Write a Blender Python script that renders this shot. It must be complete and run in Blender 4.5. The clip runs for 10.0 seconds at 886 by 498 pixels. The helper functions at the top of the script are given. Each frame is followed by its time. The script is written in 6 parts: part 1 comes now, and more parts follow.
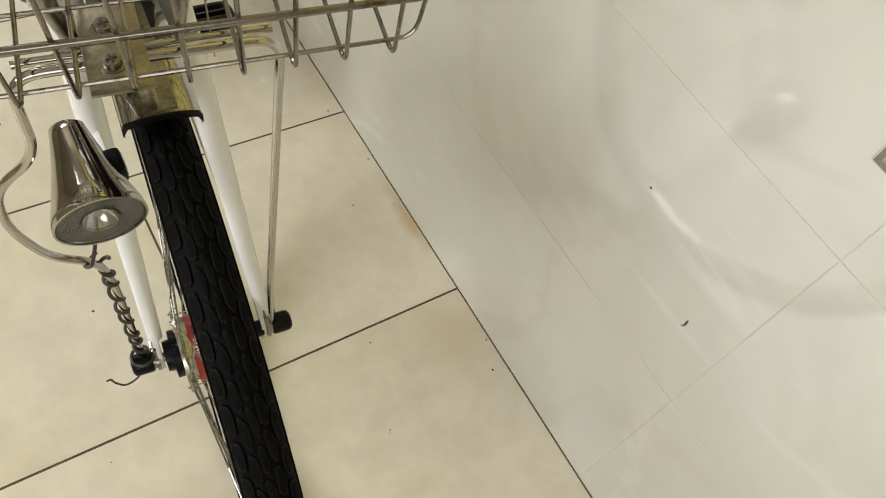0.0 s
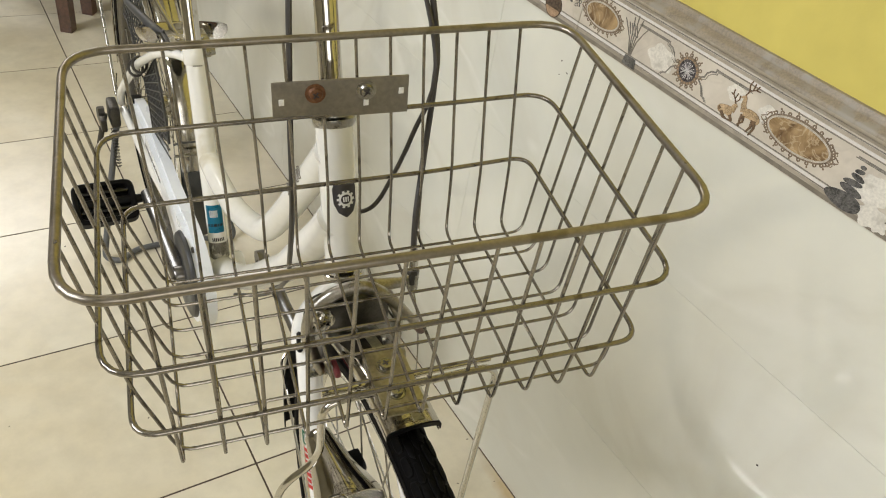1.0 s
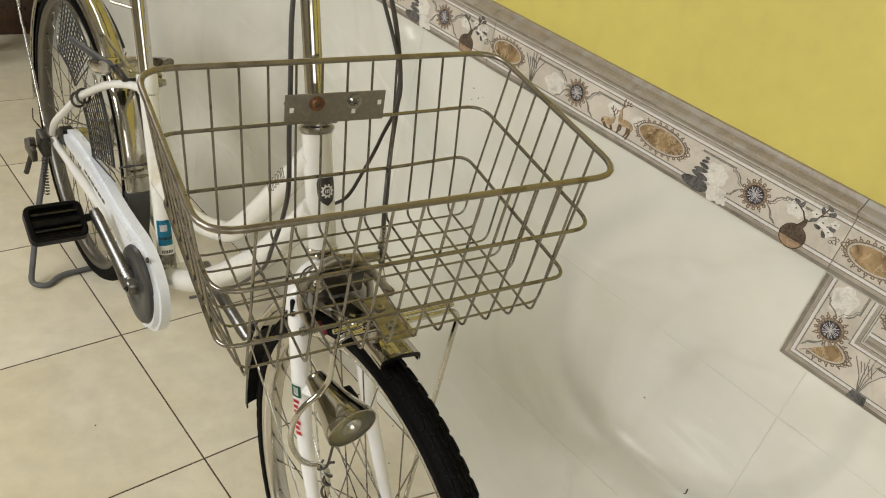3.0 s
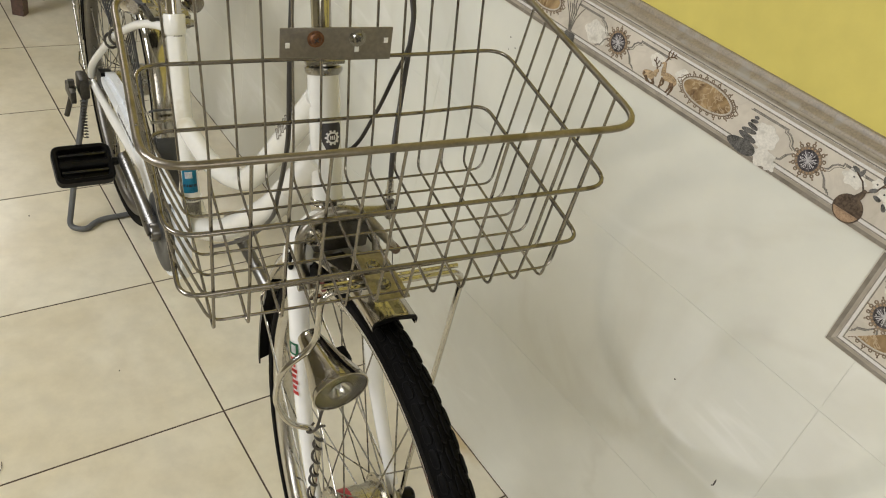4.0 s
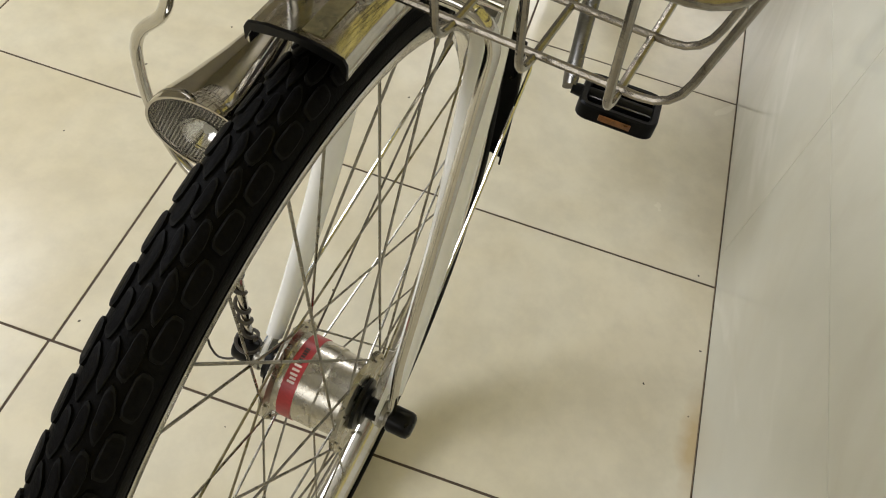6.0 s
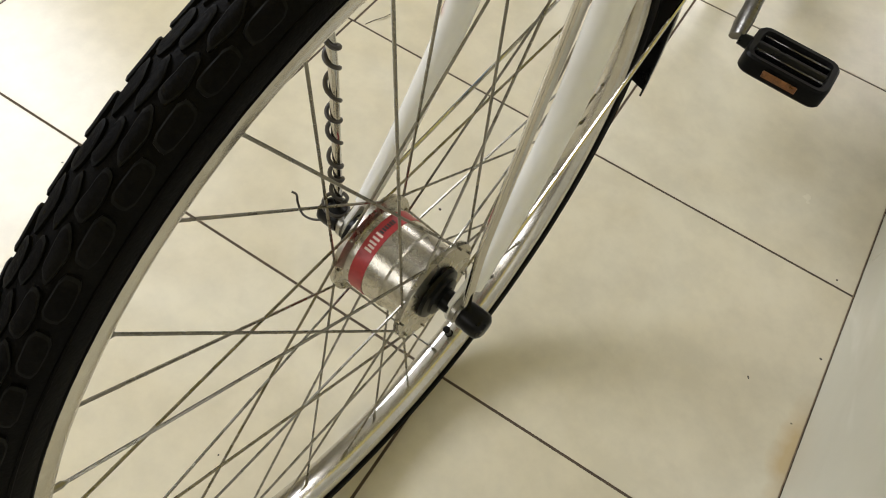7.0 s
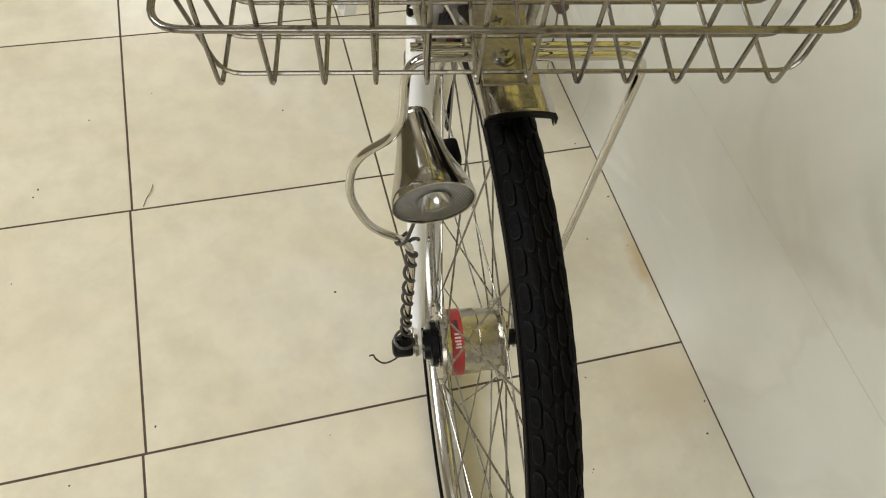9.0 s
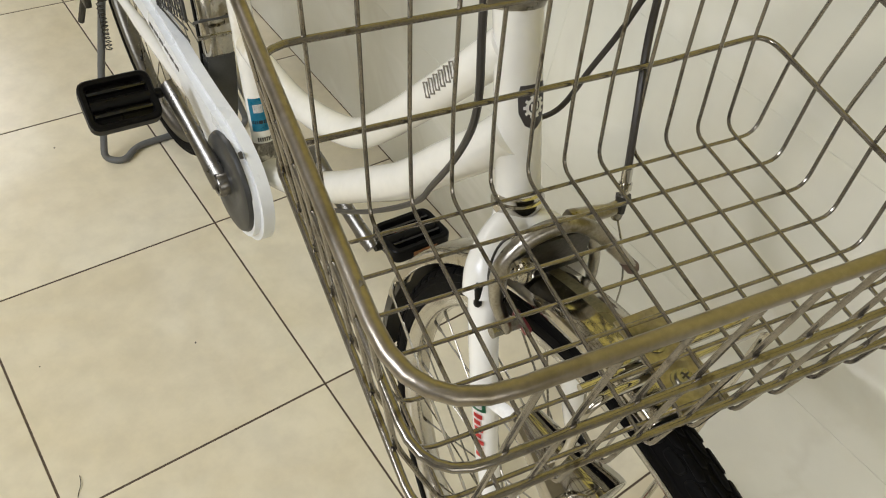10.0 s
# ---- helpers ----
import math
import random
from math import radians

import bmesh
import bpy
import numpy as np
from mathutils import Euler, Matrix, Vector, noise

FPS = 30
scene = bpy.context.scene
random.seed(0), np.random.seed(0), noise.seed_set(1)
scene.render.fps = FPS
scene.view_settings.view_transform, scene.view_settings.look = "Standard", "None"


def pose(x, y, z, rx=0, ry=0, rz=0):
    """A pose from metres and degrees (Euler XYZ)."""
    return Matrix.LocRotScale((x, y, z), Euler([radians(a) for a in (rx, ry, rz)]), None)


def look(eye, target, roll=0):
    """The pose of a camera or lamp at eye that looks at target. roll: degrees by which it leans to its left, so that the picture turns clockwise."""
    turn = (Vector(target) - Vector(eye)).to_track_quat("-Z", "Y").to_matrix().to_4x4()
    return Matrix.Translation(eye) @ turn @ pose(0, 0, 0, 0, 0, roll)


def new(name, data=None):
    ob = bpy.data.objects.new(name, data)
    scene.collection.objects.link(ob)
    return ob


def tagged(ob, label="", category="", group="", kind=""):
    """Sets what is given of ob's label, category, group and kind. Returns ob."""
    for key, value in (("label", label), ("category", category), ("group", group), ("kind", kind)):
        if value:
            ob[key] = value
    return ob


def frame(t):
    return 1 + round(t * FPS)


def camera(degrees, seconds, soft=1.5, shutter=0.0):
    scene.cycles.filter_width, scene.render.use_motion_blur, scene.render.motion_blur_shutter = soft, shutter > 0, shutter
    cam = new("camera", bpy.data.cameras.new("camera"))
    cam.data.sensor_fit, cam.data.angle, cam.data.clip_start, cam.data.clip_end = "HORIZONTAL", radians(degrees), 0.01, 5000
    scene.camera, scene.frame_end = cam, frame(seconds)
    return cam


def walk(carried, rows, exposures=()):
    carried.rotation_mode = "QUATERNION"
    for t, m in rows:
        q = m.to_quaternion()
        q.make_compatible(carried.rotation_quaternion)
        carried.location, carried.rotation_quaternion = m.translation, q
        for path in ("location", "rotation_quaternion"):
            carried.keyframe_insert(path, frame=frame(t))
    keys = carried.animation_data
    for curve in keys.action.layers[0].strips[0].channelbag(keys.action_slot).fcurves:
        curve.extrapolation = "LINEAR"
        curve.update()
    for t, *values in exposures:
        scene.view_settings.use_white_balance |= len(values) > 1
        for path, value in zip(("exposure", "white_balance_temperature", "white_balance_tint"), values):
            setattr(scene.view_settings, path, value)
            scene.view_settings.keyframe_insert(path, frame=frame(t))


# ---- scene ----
# the camera and its walk
cam = camera(59.7, 10.0, soft=1.05)
PATH = [
    (0, (-0.508, -0.807, 1.058), (0.314, -0.053, -0.602), 19.8),
    (0.5, (-0.529, -0.792, 1.129), (0.3, 0.275, -0.345), 14.0),
    (1, (-0.689, -0.804, 1.183), (0.279, 0.45, -0.038), 10.9),
    (1.2, (-0.766, -0.836, 1.178), (0.284, 0.392, -0.001), 11.6),
    (1.5, (-0.854, -0.874, 1.195), (0.286, 0.298, 0.042), 12.9),
    (2, (-0.905, -0.897, 1.204), (0.322, 0.226, 0.093), 14.4),
    (2.5, (-0.908, -0.912, 1.208), (0.352, 0.206, 0.131), 14.9),
    (2.7, (-0.905, -0.913, 1.224), (0.361, 0.209, 0.158), 14.7),
    (3.8, (-0.849, -0.911, 1.216), (0.333, 0.249, 0.094), 14.4),
    (4, (-0.808, -0.917, 1.19), (0.305, 0.26, 0.017), 14.7),
    (4.2, (-0.729, -0.907, 1.172), (0.291, 0.282, -0.071), 15.0),
    (4.5, (-0.594, -0.913, 1.141), (0.241, 0.301, -0.211), 15.0),
    (5, (-0.49, -0.861, 1.1), (0.01, 0.363, -0.401), 14.3),
    (5.5, (-0.3872, -0.7751, 0.9891), (-0.1980, 0.4266, -0.5983), 14.93),
    (6, (-0.3262, -0.7078, 0.8949), (-0.4431, 0.4294, -0.7468), 13.75),
    (6.2, (-0.3161, -0.7122, 0.8809), (-0.5248, 0.3843, -0.7788), 13.55),
    (7.3, (-0.2867, -0.7276, 0.7927), (-0.6686, 0.2165, -0.9284), 12.68),
    (7.5, (-0.2912, -0.7241, 0.7792), (-0.6275, 0.2056, -0.9596), 13.99),
    (8, (-0.3026, -0.7746, 0.7824), (-0.5531, 0.0677, -1.0139), 11.66),
    (8.3, (-0.3393, -0.7949, 0.8692), (-0.4437, 0.0025, -0.9620), 9.53),
    (8.5, (-0.3975, -0.8001, 0.9245), (-0.3336, 0.0325, -0.8928), 12.70),
    (8.7, (-0.4767, -0.7970, 0.9678), (-0.2424, 0.1186, -0.7949), 14.09),
    (9, (-0.6092, -0.7880, 1.0383), (-0.1500, 0.2153, -0.6294), 11.53),
    (9.5, (-0.7447, -0.6628, 1.0738), (0.0010, 0.3339, -0.4914), 8.78),
    (9.8, (-0.774, -0.577, 1.092), (0.112, 0.384, -0.422), 10.2),
    (10, (-0.753, -0.553, 1.085), (0.205, 0.393, -0.394), 12.5),
]
STOPS = [(0, 0.03, 6530, 10), (0.5, 0.05, 6520, 10), (1, 0.03, 6560, 10), (1.5, -0.08, 6620, 10), (2, -0.12, 6690, 10), (2.5, -0.12, 6730, 10), (4, -0.14, 6580, 10), (4.5, -0.1, 6570, 10), (5, -0.06, 6520, 10),
         (5.5, -0.05, 6480, 10), (6, -0.05, 6440, 10), (7.5, 0.02, 6430, 10), (8, 0.01, 6400, 10), (8.5, 0.03, 6290, 10), (9, 0.03, 6350, 10), (9.5, -0.05, 6480, 10), (10, -0.05, 6500, 10)]
walk(cam, [(t, look(eye, target, roll)) for t, eye, target, roll in PATH], STOPS)

# ---- world, sun and large lights ----
world = bpy.data.worlds.new("world")
scene.world = world
world.use_nodes = True
wn = world.node_tree.nodes
sky = wn.new("ShaderNodeTexSky")
sky.sky_type, sky.sun_disc = "NISHITA", False
sky.sun_elevation, sky.sun_rotation = radians(48), radians(250)
wn["Background"].inputs["Strength"].default_value = 0.09
world.node_tree.links.new(sky.outputs[0], wn["Background"].inputs["Color"])
scene.view_settings.exposure = 0.0


def area_lamp(name, m, sx, sy, watts, colour):
    d = bpy.data.lights.new(name, "AREA")
    d.shape, d.size, d.size_y, d.energy, d.color = "RECTANGLE", sx, sy, watts, colour
    o = new(name, d)
    o.matrix_world = m
    return o


# daylight through the tall window (west); south and north are added fill lamps, no window known there
area_lamp("daylight_west", look((-3.36, 0.12, 2.62), (-0.4, -0.2, 0.2)), 1.95, 1.35, 106, (0.955, 0.977, 1.03))
area_lamp("fill_south", look((-1.55, -2.57, 1.65), (-1.3, 0, 0.9)), 1.4, 1.1, 14, (1.0, 0.95, 0.86))
area_lamp("fill_north", look((-0.9, 4.57, 2.8), (-0.9, 0, 0.6)), 1.3, 0.7, 36, (1.0, 0.965, 0.95))

# ---- materials ----
def nodes_of(name):
    m = bpy.data.materials.new(name)
    m.use_nodes = True
    nt = m.node_tree
    return m, nt, nt.nodes["Principled BSDF"]


def surface(name, colour, rough=0.5, metal=0.0, vary=0.12, scale=30.0, bump=0.0, bump_scale=200.0, coat=0.0, wear=None, wear_scale=18.0, wear_at=0.62, rough_vary=0.1, spec=0.5):
    """Colour with two scales of variation, fine relief, and blotches of a second colour where it is worn."""
    m, nt, b = nodes_of(name)
    N, L = nt.nodes.new, nt.links.new
    geo = N("ShaderNodeTexCoord")
    n1, n2 = N("ShaderNodeTexNoise"), N("ShaderNodeTexNoise")
    n1.inputs["Scale"].default_value, n2.inputs["Scale"].default_value = scale, scale * 7.3
    n1.inputs["Detail"].default_value = 6
    for n in (n1, n2):
        L(geo.outputs["Object"], n.inputs["Vector"])
    add = N("ShaderNodeMath")
    add.operation = "ADD"
    L(n1.outputs["Fac"], add.inputs[0]), L(n2.outputs["Fac"], add.inputs[1])
    ramp = N("ShaderNodeValToRGB")
    lo, hi = [max(0.0, c * (1 - vary)) for c in colour], [min(1.0, c * (1 + vary)) for c in colour]
    ramp.color_ramp.elements[0].position, ramp.color_ramp.elements[1].position = 0.35, 0.65
    ramp.color_ramp.elements[0].color, ramp.color_ramp.elements[1].color = (*lo, 1), (*hi, 1)
    half = N("ShaderNodeMath")
    half.operation = "MULTIPLY"
    half.inputs[1].default_value = 0.5
    L(add.outputs[0], half.inputs[0]), L(half.outputs[0], ramp.inputs[0])
    out = ramp.outputs[0]
    if wear:
        n3 = N("ShaderNodeTexNoise")
        n3.inputs["Scale"].default_value, n3.inputs["Detail"].default_value = wear_scale, 8
        L(geo.outputs["Object"], n3.inputs["Vector"])
        r3 = N("ShaderNodeValToRGB")
        r3.color_ramp.elements[0].position, r3.color_ramp.elements[1].position = wear_at, wear_at + 0.07
        L(n3.outputs["Fac"], r3.inputs[0])
        mix = N("ShaderNodeMix")
        mix.data_type = "RGBA"
        mix.inputs["B"].default_value = (*wear, 1)
        L(r3.outputs[0], mix.inputs["Factor"]), L(out, mix.inputs["A"])
        out = mix.outputs["Result"]
    L(out, b.inputs["Base Color"])
    b.inputs["Specular IOR Level"].default_value = spec
    b.inputs["Metallic"].default_value = metal
    rr = N("ShaderNodeMapRange")
    rr.inputs["To Min"].default_value, rr.inputs["To Max"].default_value = max(0.02, rough - rough_vary), min(1, rough + rough_vary)
    L(n1.outputs["Fac"], rr.inputs["Value"]), L(rr.outputs[0], b.inputs["Roughness"])
    b.inputs["Coat Weight"].default_value = coat
    b.inputs["Coat Roughness"].default_value = 0.08
    if bump:
        nb, bp = N("ShaderNodeTexNoise"), N("ShaderNodeBump")
        nb.inputs["Scale"].default_value, nb.inputs["Detail"].default_value = bump_scale, 4
        bp.inputs["Strength"].default_value, bp.inputs["Distance"].default_value = bump, 0.002
        L(geo.outputs["Object"], nb.inputs["Vector"]), L(nb.outputs["Fac"], bp.inputs["Height"]), L(bp.outputs[0], b.inputs["Normal"])
    return m


def marble(name, base, cloud, vein, rough, scale, vein_amount, per_piece=0.05, stain=None, shifted=1.0, soft=0.035, wavy=0.0, smudge=0.05, gloss=0.5, pale=None):
    """Glazed tile: clouds, thin veins and pale streaks, a small change of shade from piece to piece; stain: (place, reach, colour)."""
    m, nt, b = nodes_of(name)
    N, L = nt.nodes.new, nt.links.new
    geo, info = N("ShaderNodeNewGeometry"), N("ShaderNodeObjectInfo")
    shift = N("ShaderNodeVectorMath")
    shift.operation = "ADD"
    rnd = N("ShaderNodeVectorMath")
    rnd.operation = "SCALE"
    rnd.inputs[0].default_value = (7.1 * shifted, 3.3 * shifted, 5.7 * shifted)
    L(info.outputs["Random"], rnd.inputs["Scale"])
    L(geo.outputs["Position"], shift.inputs[0]), L(rnd.outputs[0], shift.inputs[1])
    n1, n2, n3 = (N("ShaderNodeTexNoise") for _ in range(3))
    n1.inputs["Scale"].default_value, n1.inputs["Detail"].default_value, n1.inputs["Distortion"].default_value = scale, 5, 1.2
    n2.inputs["Scale"].default_value, n2.inputs["Detail"].default_value, n2.inputs["Distortion"].default_value = scale * 0.8, 6, 1.8
    n3.inputs["Scale"].default_value, n3.inputs["Detail"].default_value = 420, 2
    for n in (n1, n2, n3):
        L(shift.outputs[0], n.inputs["Vector"])
    r1 = N("ShaderNodeValToRGB")
    r1.color_ramp.elements[0].position, r1.color_ramp.elements[1].position = 0.32, 0.68
    r1.color_ramp.elements[0].color, r1.color_ramp.elements[1].color = (*cloud, 1), (*base, 1)
    L(n1.outputs["Fac"], r1.inputs[0])
    # veins where the second noise crosses its middle
    sub, ab = N("ShaderNodeMath"), N("ShaderNodeMath")
    sub.operation, ab.operation = "SUBTRACT", "ABSOLUTE"
    sub.inputs[1].default_value = 0.5
    L(n2.outputs["Fac"], sub.inputs[0]), L(sub.outputs[0], ab.inputs[0])
    mr = N("ShaderNodeMapRange")
    mr.inputs["From Min"].default_value, mr.inputs["From Max"].default_value = 0.0, soft
    mr.inputs["To Min"].default_value, mr.inputs["To Max"].default_value = vein_amount, 0.0
    L(ab.outputs[0], mr.inputs["Value"])
    mix = N("ShaderNodeMix")
    mix.data_type = "RGBA"
    mix.inputs["B"].default_value = (*vein, 1)
    L(mr.outputs[0], mix.inputs["Factor"]), L(r1.outputs[0], mix.inputs["A"])
    out = mix.outputs["Result"]
    if pale:
        # pale broken streaks, drawn out along the slope of the tile's marbling
        tilt, n6, n7 = N("ShaderNodeMapping"), N("ShaderNodeTexNoise"), N("ShaderNodeTexNoise")
        tilt.inputs["Rotation"].default_value, tilt.inputs["Scale"].default_value = (radians(38), 0, 0), (1.0, 0.7, 2.1)
        n6.inputs["Scale"].default_value, n6.inputs["Detail"].default_value, n6.inputs["Distortion"].default_value = 1.9, 4, 0.7
        n7.inputs["Scale"].default_value, n7.inputs["Detail"].default_value = 5.0, 3
        L(shift.outputs[0], tilt.inputs["Vector"]), L(tilt.outputs[0], n6.inputs["Vector"]), L(shift.outputs[0], n7.inputs["Vector"])
        s6, a6, m6, m7, p6, x6 = N("ShaderNodeMath"), N("ShaderNodeMath"), N("ShaderNodeMapRange"), N("ShaderNodeMapRange"), N("ShaderNodeMath"), N("ShaderNodeMix")
        s6.operation, a6.operation, p6.operation, x6.data_type = "SUBTRACT", "ABSOLUTE", "MULTIPLY", "RGBA"
        s6.inputs[1].default_value = 0.47
        m6.inputs["From Max"].default_value, m6.inputs["To Min"].default_value, m6.inputs["To Max"].default_value = 0.026, 0.5, 0.0
        m7.inputs["From Min"].default_value, m7.inputs["From Max"].default_value = 0.46, 0.62
        x6.inputs["B"].default_value = (*pale, 1)
        L(n6.outputs["Fac"], s6.inputs[0]), L(s6.outputs[0], a6.inputs[0]), L(a6.outputs[0], m6.inputs["Value"]), L(n7.outputs["Fac"], m7.inputs["Value"])
        L(m6.outputs[0], p6.inputs[0]), L(m7.outputs[0], p6.inputs[1]), L(p6.outputs[0], x6.inputs["Factor"]), L(out, x6.inputs["A"])
        out = x6.outputs["Result"]
    # faint smudges at a smaller scale
    n5 = N("ShaderNodeTexNoise")
    n5.inputs["Scale"].default_value, n5.inputs["Detail"].default_value, n5.inputs["Roughness"].default_value = scale * 5.5, 7, 0.62
    L(shift.outputs[0], n5.inputs["Vector"])
    sm5 = N("ShaderNodeMapRange")
    sm5.inputs["From Min"].default_value, sm5.inputs["From Max"].default_value = 0.36, 0.62
    sm5.inputs["To Min"].default_value, sm5.inputs["To Max"].default_value = 1 - smudge, 1 + smudge * 0.3
    L(n5.outputs["Fac"], sm5.inputs["Value"])
    mul = N("ShaderNodeVectorMath")
    mul.operation = "SCALE"
    L(out, mul.inputs[0]), L(sm5.outputs[0], mul.inputs["Scale"])
    out = mul.outputs[0]
    hsv = N("ShaderNodeHueSaturation")
    pv = N("ShaderNodeMapRange")
    pv.inputs["To Min"].default_value, pv.inputs["To Max"].default_value = 1 - per_piece, 1 + per_piece
    L(info.outputs["Random"], pv.inputs["Value"]), L(pv.outputs[0], hsv.inputs["Value"]), L(out, hsv.inputs["Color"])
    out = hsv.outputs["Color"]
    for place, reach, colour in stain or ():
        sep = N("ShaderNodeVectorMath")
        sep.operation = "SUBTRACT"
        sep.inputs[1].default_value = place
        L(geo.outputs["Position"], sep.inputs[0])
        sc = N("ShaderNodeVectorMath")
        sc.operation = "DIVIDE"
        sc.inputs[1].default_value = reach
        L(sep.outputs[0], sc.inputs[0])
        ln = N("ShaderNodeVectorMath")
        ln.operation = "LENGTH"
        L(sc.outputs[0], ln.inputs[0])
        wob = N("ShaderNodeTexNoise")
        wob.inputs["Scale"].default_value, wob.inputs["Detail"].default_value = 28, 5
        L(geo.outputs["Position"], wob.inputs["Vector"])
        ad = N("ShaderNodeMath")
        ad.operation = "ADD"
        L(ln.outputs["Value"], ad.inputs[0]), L(wob.outputs["Fac"], ad.inputs[1])
        sm = N("ShaderNodeMapRange")
        sm.inputs["From Min"].default_value, sm.inputs["From Max"].default_value = 0.75, 1.5
        sm.inputs["To Min"].default_value, sm.inputs["To Max"].default_value = 0.6, 0.0
        L(ad.outputs[0], sm.inputs["Value"])
        mx = N("ShaderNodeMix")
        mx.data_type = "RGBA"
        mx.inputs["B"].default_value = (*colour, 1)
        L(sm.outputs[0], mx.inputs["Factor"]), L(out, mx.inputs["A"])
        out = mx.outputs["Result"]
    L(out, b.inputs["Base Color"])
    b.inputs["Specular IOR Level"].default_value = gloss
    rr = N("ShaderNodeMapRange")
    rr.inputs["To Min"].default_value, rr.inputs["To Max"].default_value = rough * 0.75, rough * 1.3
    L(n1.outputs["Fac"], rr.inputs["Value"]), L(rr.outputs[0], b.inputs["Roughness"])
    bp = N("ShaderNodeBump")
    bp.inputs["Strength"].default_value, bp.inputs["Distance"].default_value = 0.02, 0.001
    L(n3.outputs["Fac"], bp.inputs["Height"]), L(bp.outputs[0], b.inputs["Normal"])
    if wavy:
        n4, b4 = N("ShaderNodeTexNoise"), N("ShaderNodeBump")
        n4.inputs["Scale"].default_value, n4.inputs["Detail"].default_value = 9, 1
        b4.inputs["Strength"].default_value, b4.inputs["Distance"].default_value = wavy, 0.004
        L(geo.outputs["Position"], n4.inputs["Vector"]), L(n4.outputs["Fac"], b4.inputs["Height"]), L(b4.outputs[0], bp.inputs["Normal"])
    return m


FLOOR_TILE = marble("beige glazed floor tile", (0.715, 0.665, 0.52), (0.655, 0.588, 0.425), (0.575, 0.505, 0.365), 0.24, 3.4, 0.10, 0.02,
                    [((-0.007, -0.245, 0), (0.022, 0.085, 1), (0.50, 0.33, 0.11)), ((-0.05, -0.46, 0), (0.07, 0.08, 1), (0.63, 0.53, 0.35))], smudge=0.075)
GROUT = surface("dark grout", (0.085, 0.060, 0.040), 0.85, vary=0.35, scale=60)
WALL_TILE = marble("white marbled wall tile", (0.722, 0.709, 0.610), (0.640, 0.634, 0.548), (0.582, 0.553, 0.452), 0.05, 2.2, 0.28, 0.0, None, 0.0, 0.05, 0.06, 0.02, 0.95, (0.80, 0.785, 0.71))
JOINT = surface("brown joint at the wall", (0.20, 0.145, 0.09), 0.8, vary=0.4, scale=40)
WALL_GROUT = surface("pale wall grout", (0.655, 0.645, 0.555), 0.8, vary=0.1)
YELLOW = surface("yellow wall paint", (0.59, 0.495, 0.118), 0.55, vary=0.05, scale=5, bump=0.15, bump_scale=120)
# for the unseen walls and ceiling, greyed to darken reflections and bounced light
CREAM = surface("cream wall paint", (0.34, 0.32, 0.27), 0.7, vary=0.05, scale=3)
CEILING = surface("white ceiling paint", (0.55, 0.54, 0.51), 0.8, vary=0.03, scale=3)
RAIL = marble("grey marbled ceramic rail", (0.41, 0.358, 0.282), (0.32, 0.276, 0.212), (0.23, 0.192, 0.142), 0.2, 26, 0.25, 0.04)
GRIME = surface("taupe grime on the rail", (0.255, 0.210, 0.148), 0.45, vary=0.22, scale=60, bump=0.15, bump_scale=250, wear=(0.28, 0.25, 0.20), wear_scale=30, wear_at=0.56)
BAND = marble("pale ceramic border", (0.64, 0.58, 0.48), (0.475, 0.422, 0.340), (0.37, 0.325, 0.26), 0.14, 12, 0.2, 0.03)
GREY_STRIPE = marble("grey printed stripe", (0.27, 0.234, 0.185), (0.165, 0.143, 0.112), (0.13, 0.115, 0.095), 0.16, 22, 0.3)
OVAL_RING = surface("beige printed ring", (0.46, 0.41, 0.33), 0.18, vary=0.3, scale=120)
PALE_STRIPE = surface("pale stripe and bead highlight", (0.66, 0.63, 0.58), 0.18, vary=0.08, scale=30)
LINE = surface("grey printed line", (0.21, 0.19, 0.16), 0.2, vary=0.35, scale=120)
AMBER = marble("amber printed agate", (0.44, 0.30, 0.15), (0.115, 0.065, 0.03), (0.60, 0.47, 0.30), 0.12, 42, 0.55)
FRILL = surface("grey brown printed frill", (0.20, 0.150, 0.105), 0.2, vary=0.5, scale=260)
BLUE = surface("grey violet printed star", (0.060, 0.053, 0.056), 0.18, vary=0.95, scale=190)
MID_STRIPE = marble("mid grey printed stripe", (0.42, 0.366, 0.292), (0.28, 0.243, 0.19), (0.22, 0.205, 0.18), 0.14, 24, 0.25)
BRONZE = surface("bronze printed bead", (0.33, 0.22, 0.135), 0.2, vary=0.4, scale=200)
DARKTAN = surface("dark brown printed limb", (0.135, 0.085, 0.05), 0.2, vary=0.5, scale=180)
STAR = surface("pale printed star", (0.47, 0.45, 0.44), 0.18, vary=0.4, scale=200)
TAN = surface("tan printed figure", (0.40, 0.285, 0.165), 0.18, vary=0.55, scale=120)
STONE = surface("dark grey printed stone", (0.105, 0.10, 0.092), 0.16, vary=0.6, scale=90)
VASE = surface("brown printed vase", (0.085, 0.06, 0.042), 0.16, vary=0.6, scale=50)
BLOSSOM = surface("white printed cloud", (0.66, 0.625, 0.545), 0.14, vary=0.16, scale=50, wear=(0.52, 0.485, 0.41), wear_scale=45, wear_at=0.55)
WOOD = surface("dark brown varnished wood", (0.075, 0.035, 0.02), 0.3, vary=0.4, scale=14, coat=0.3)

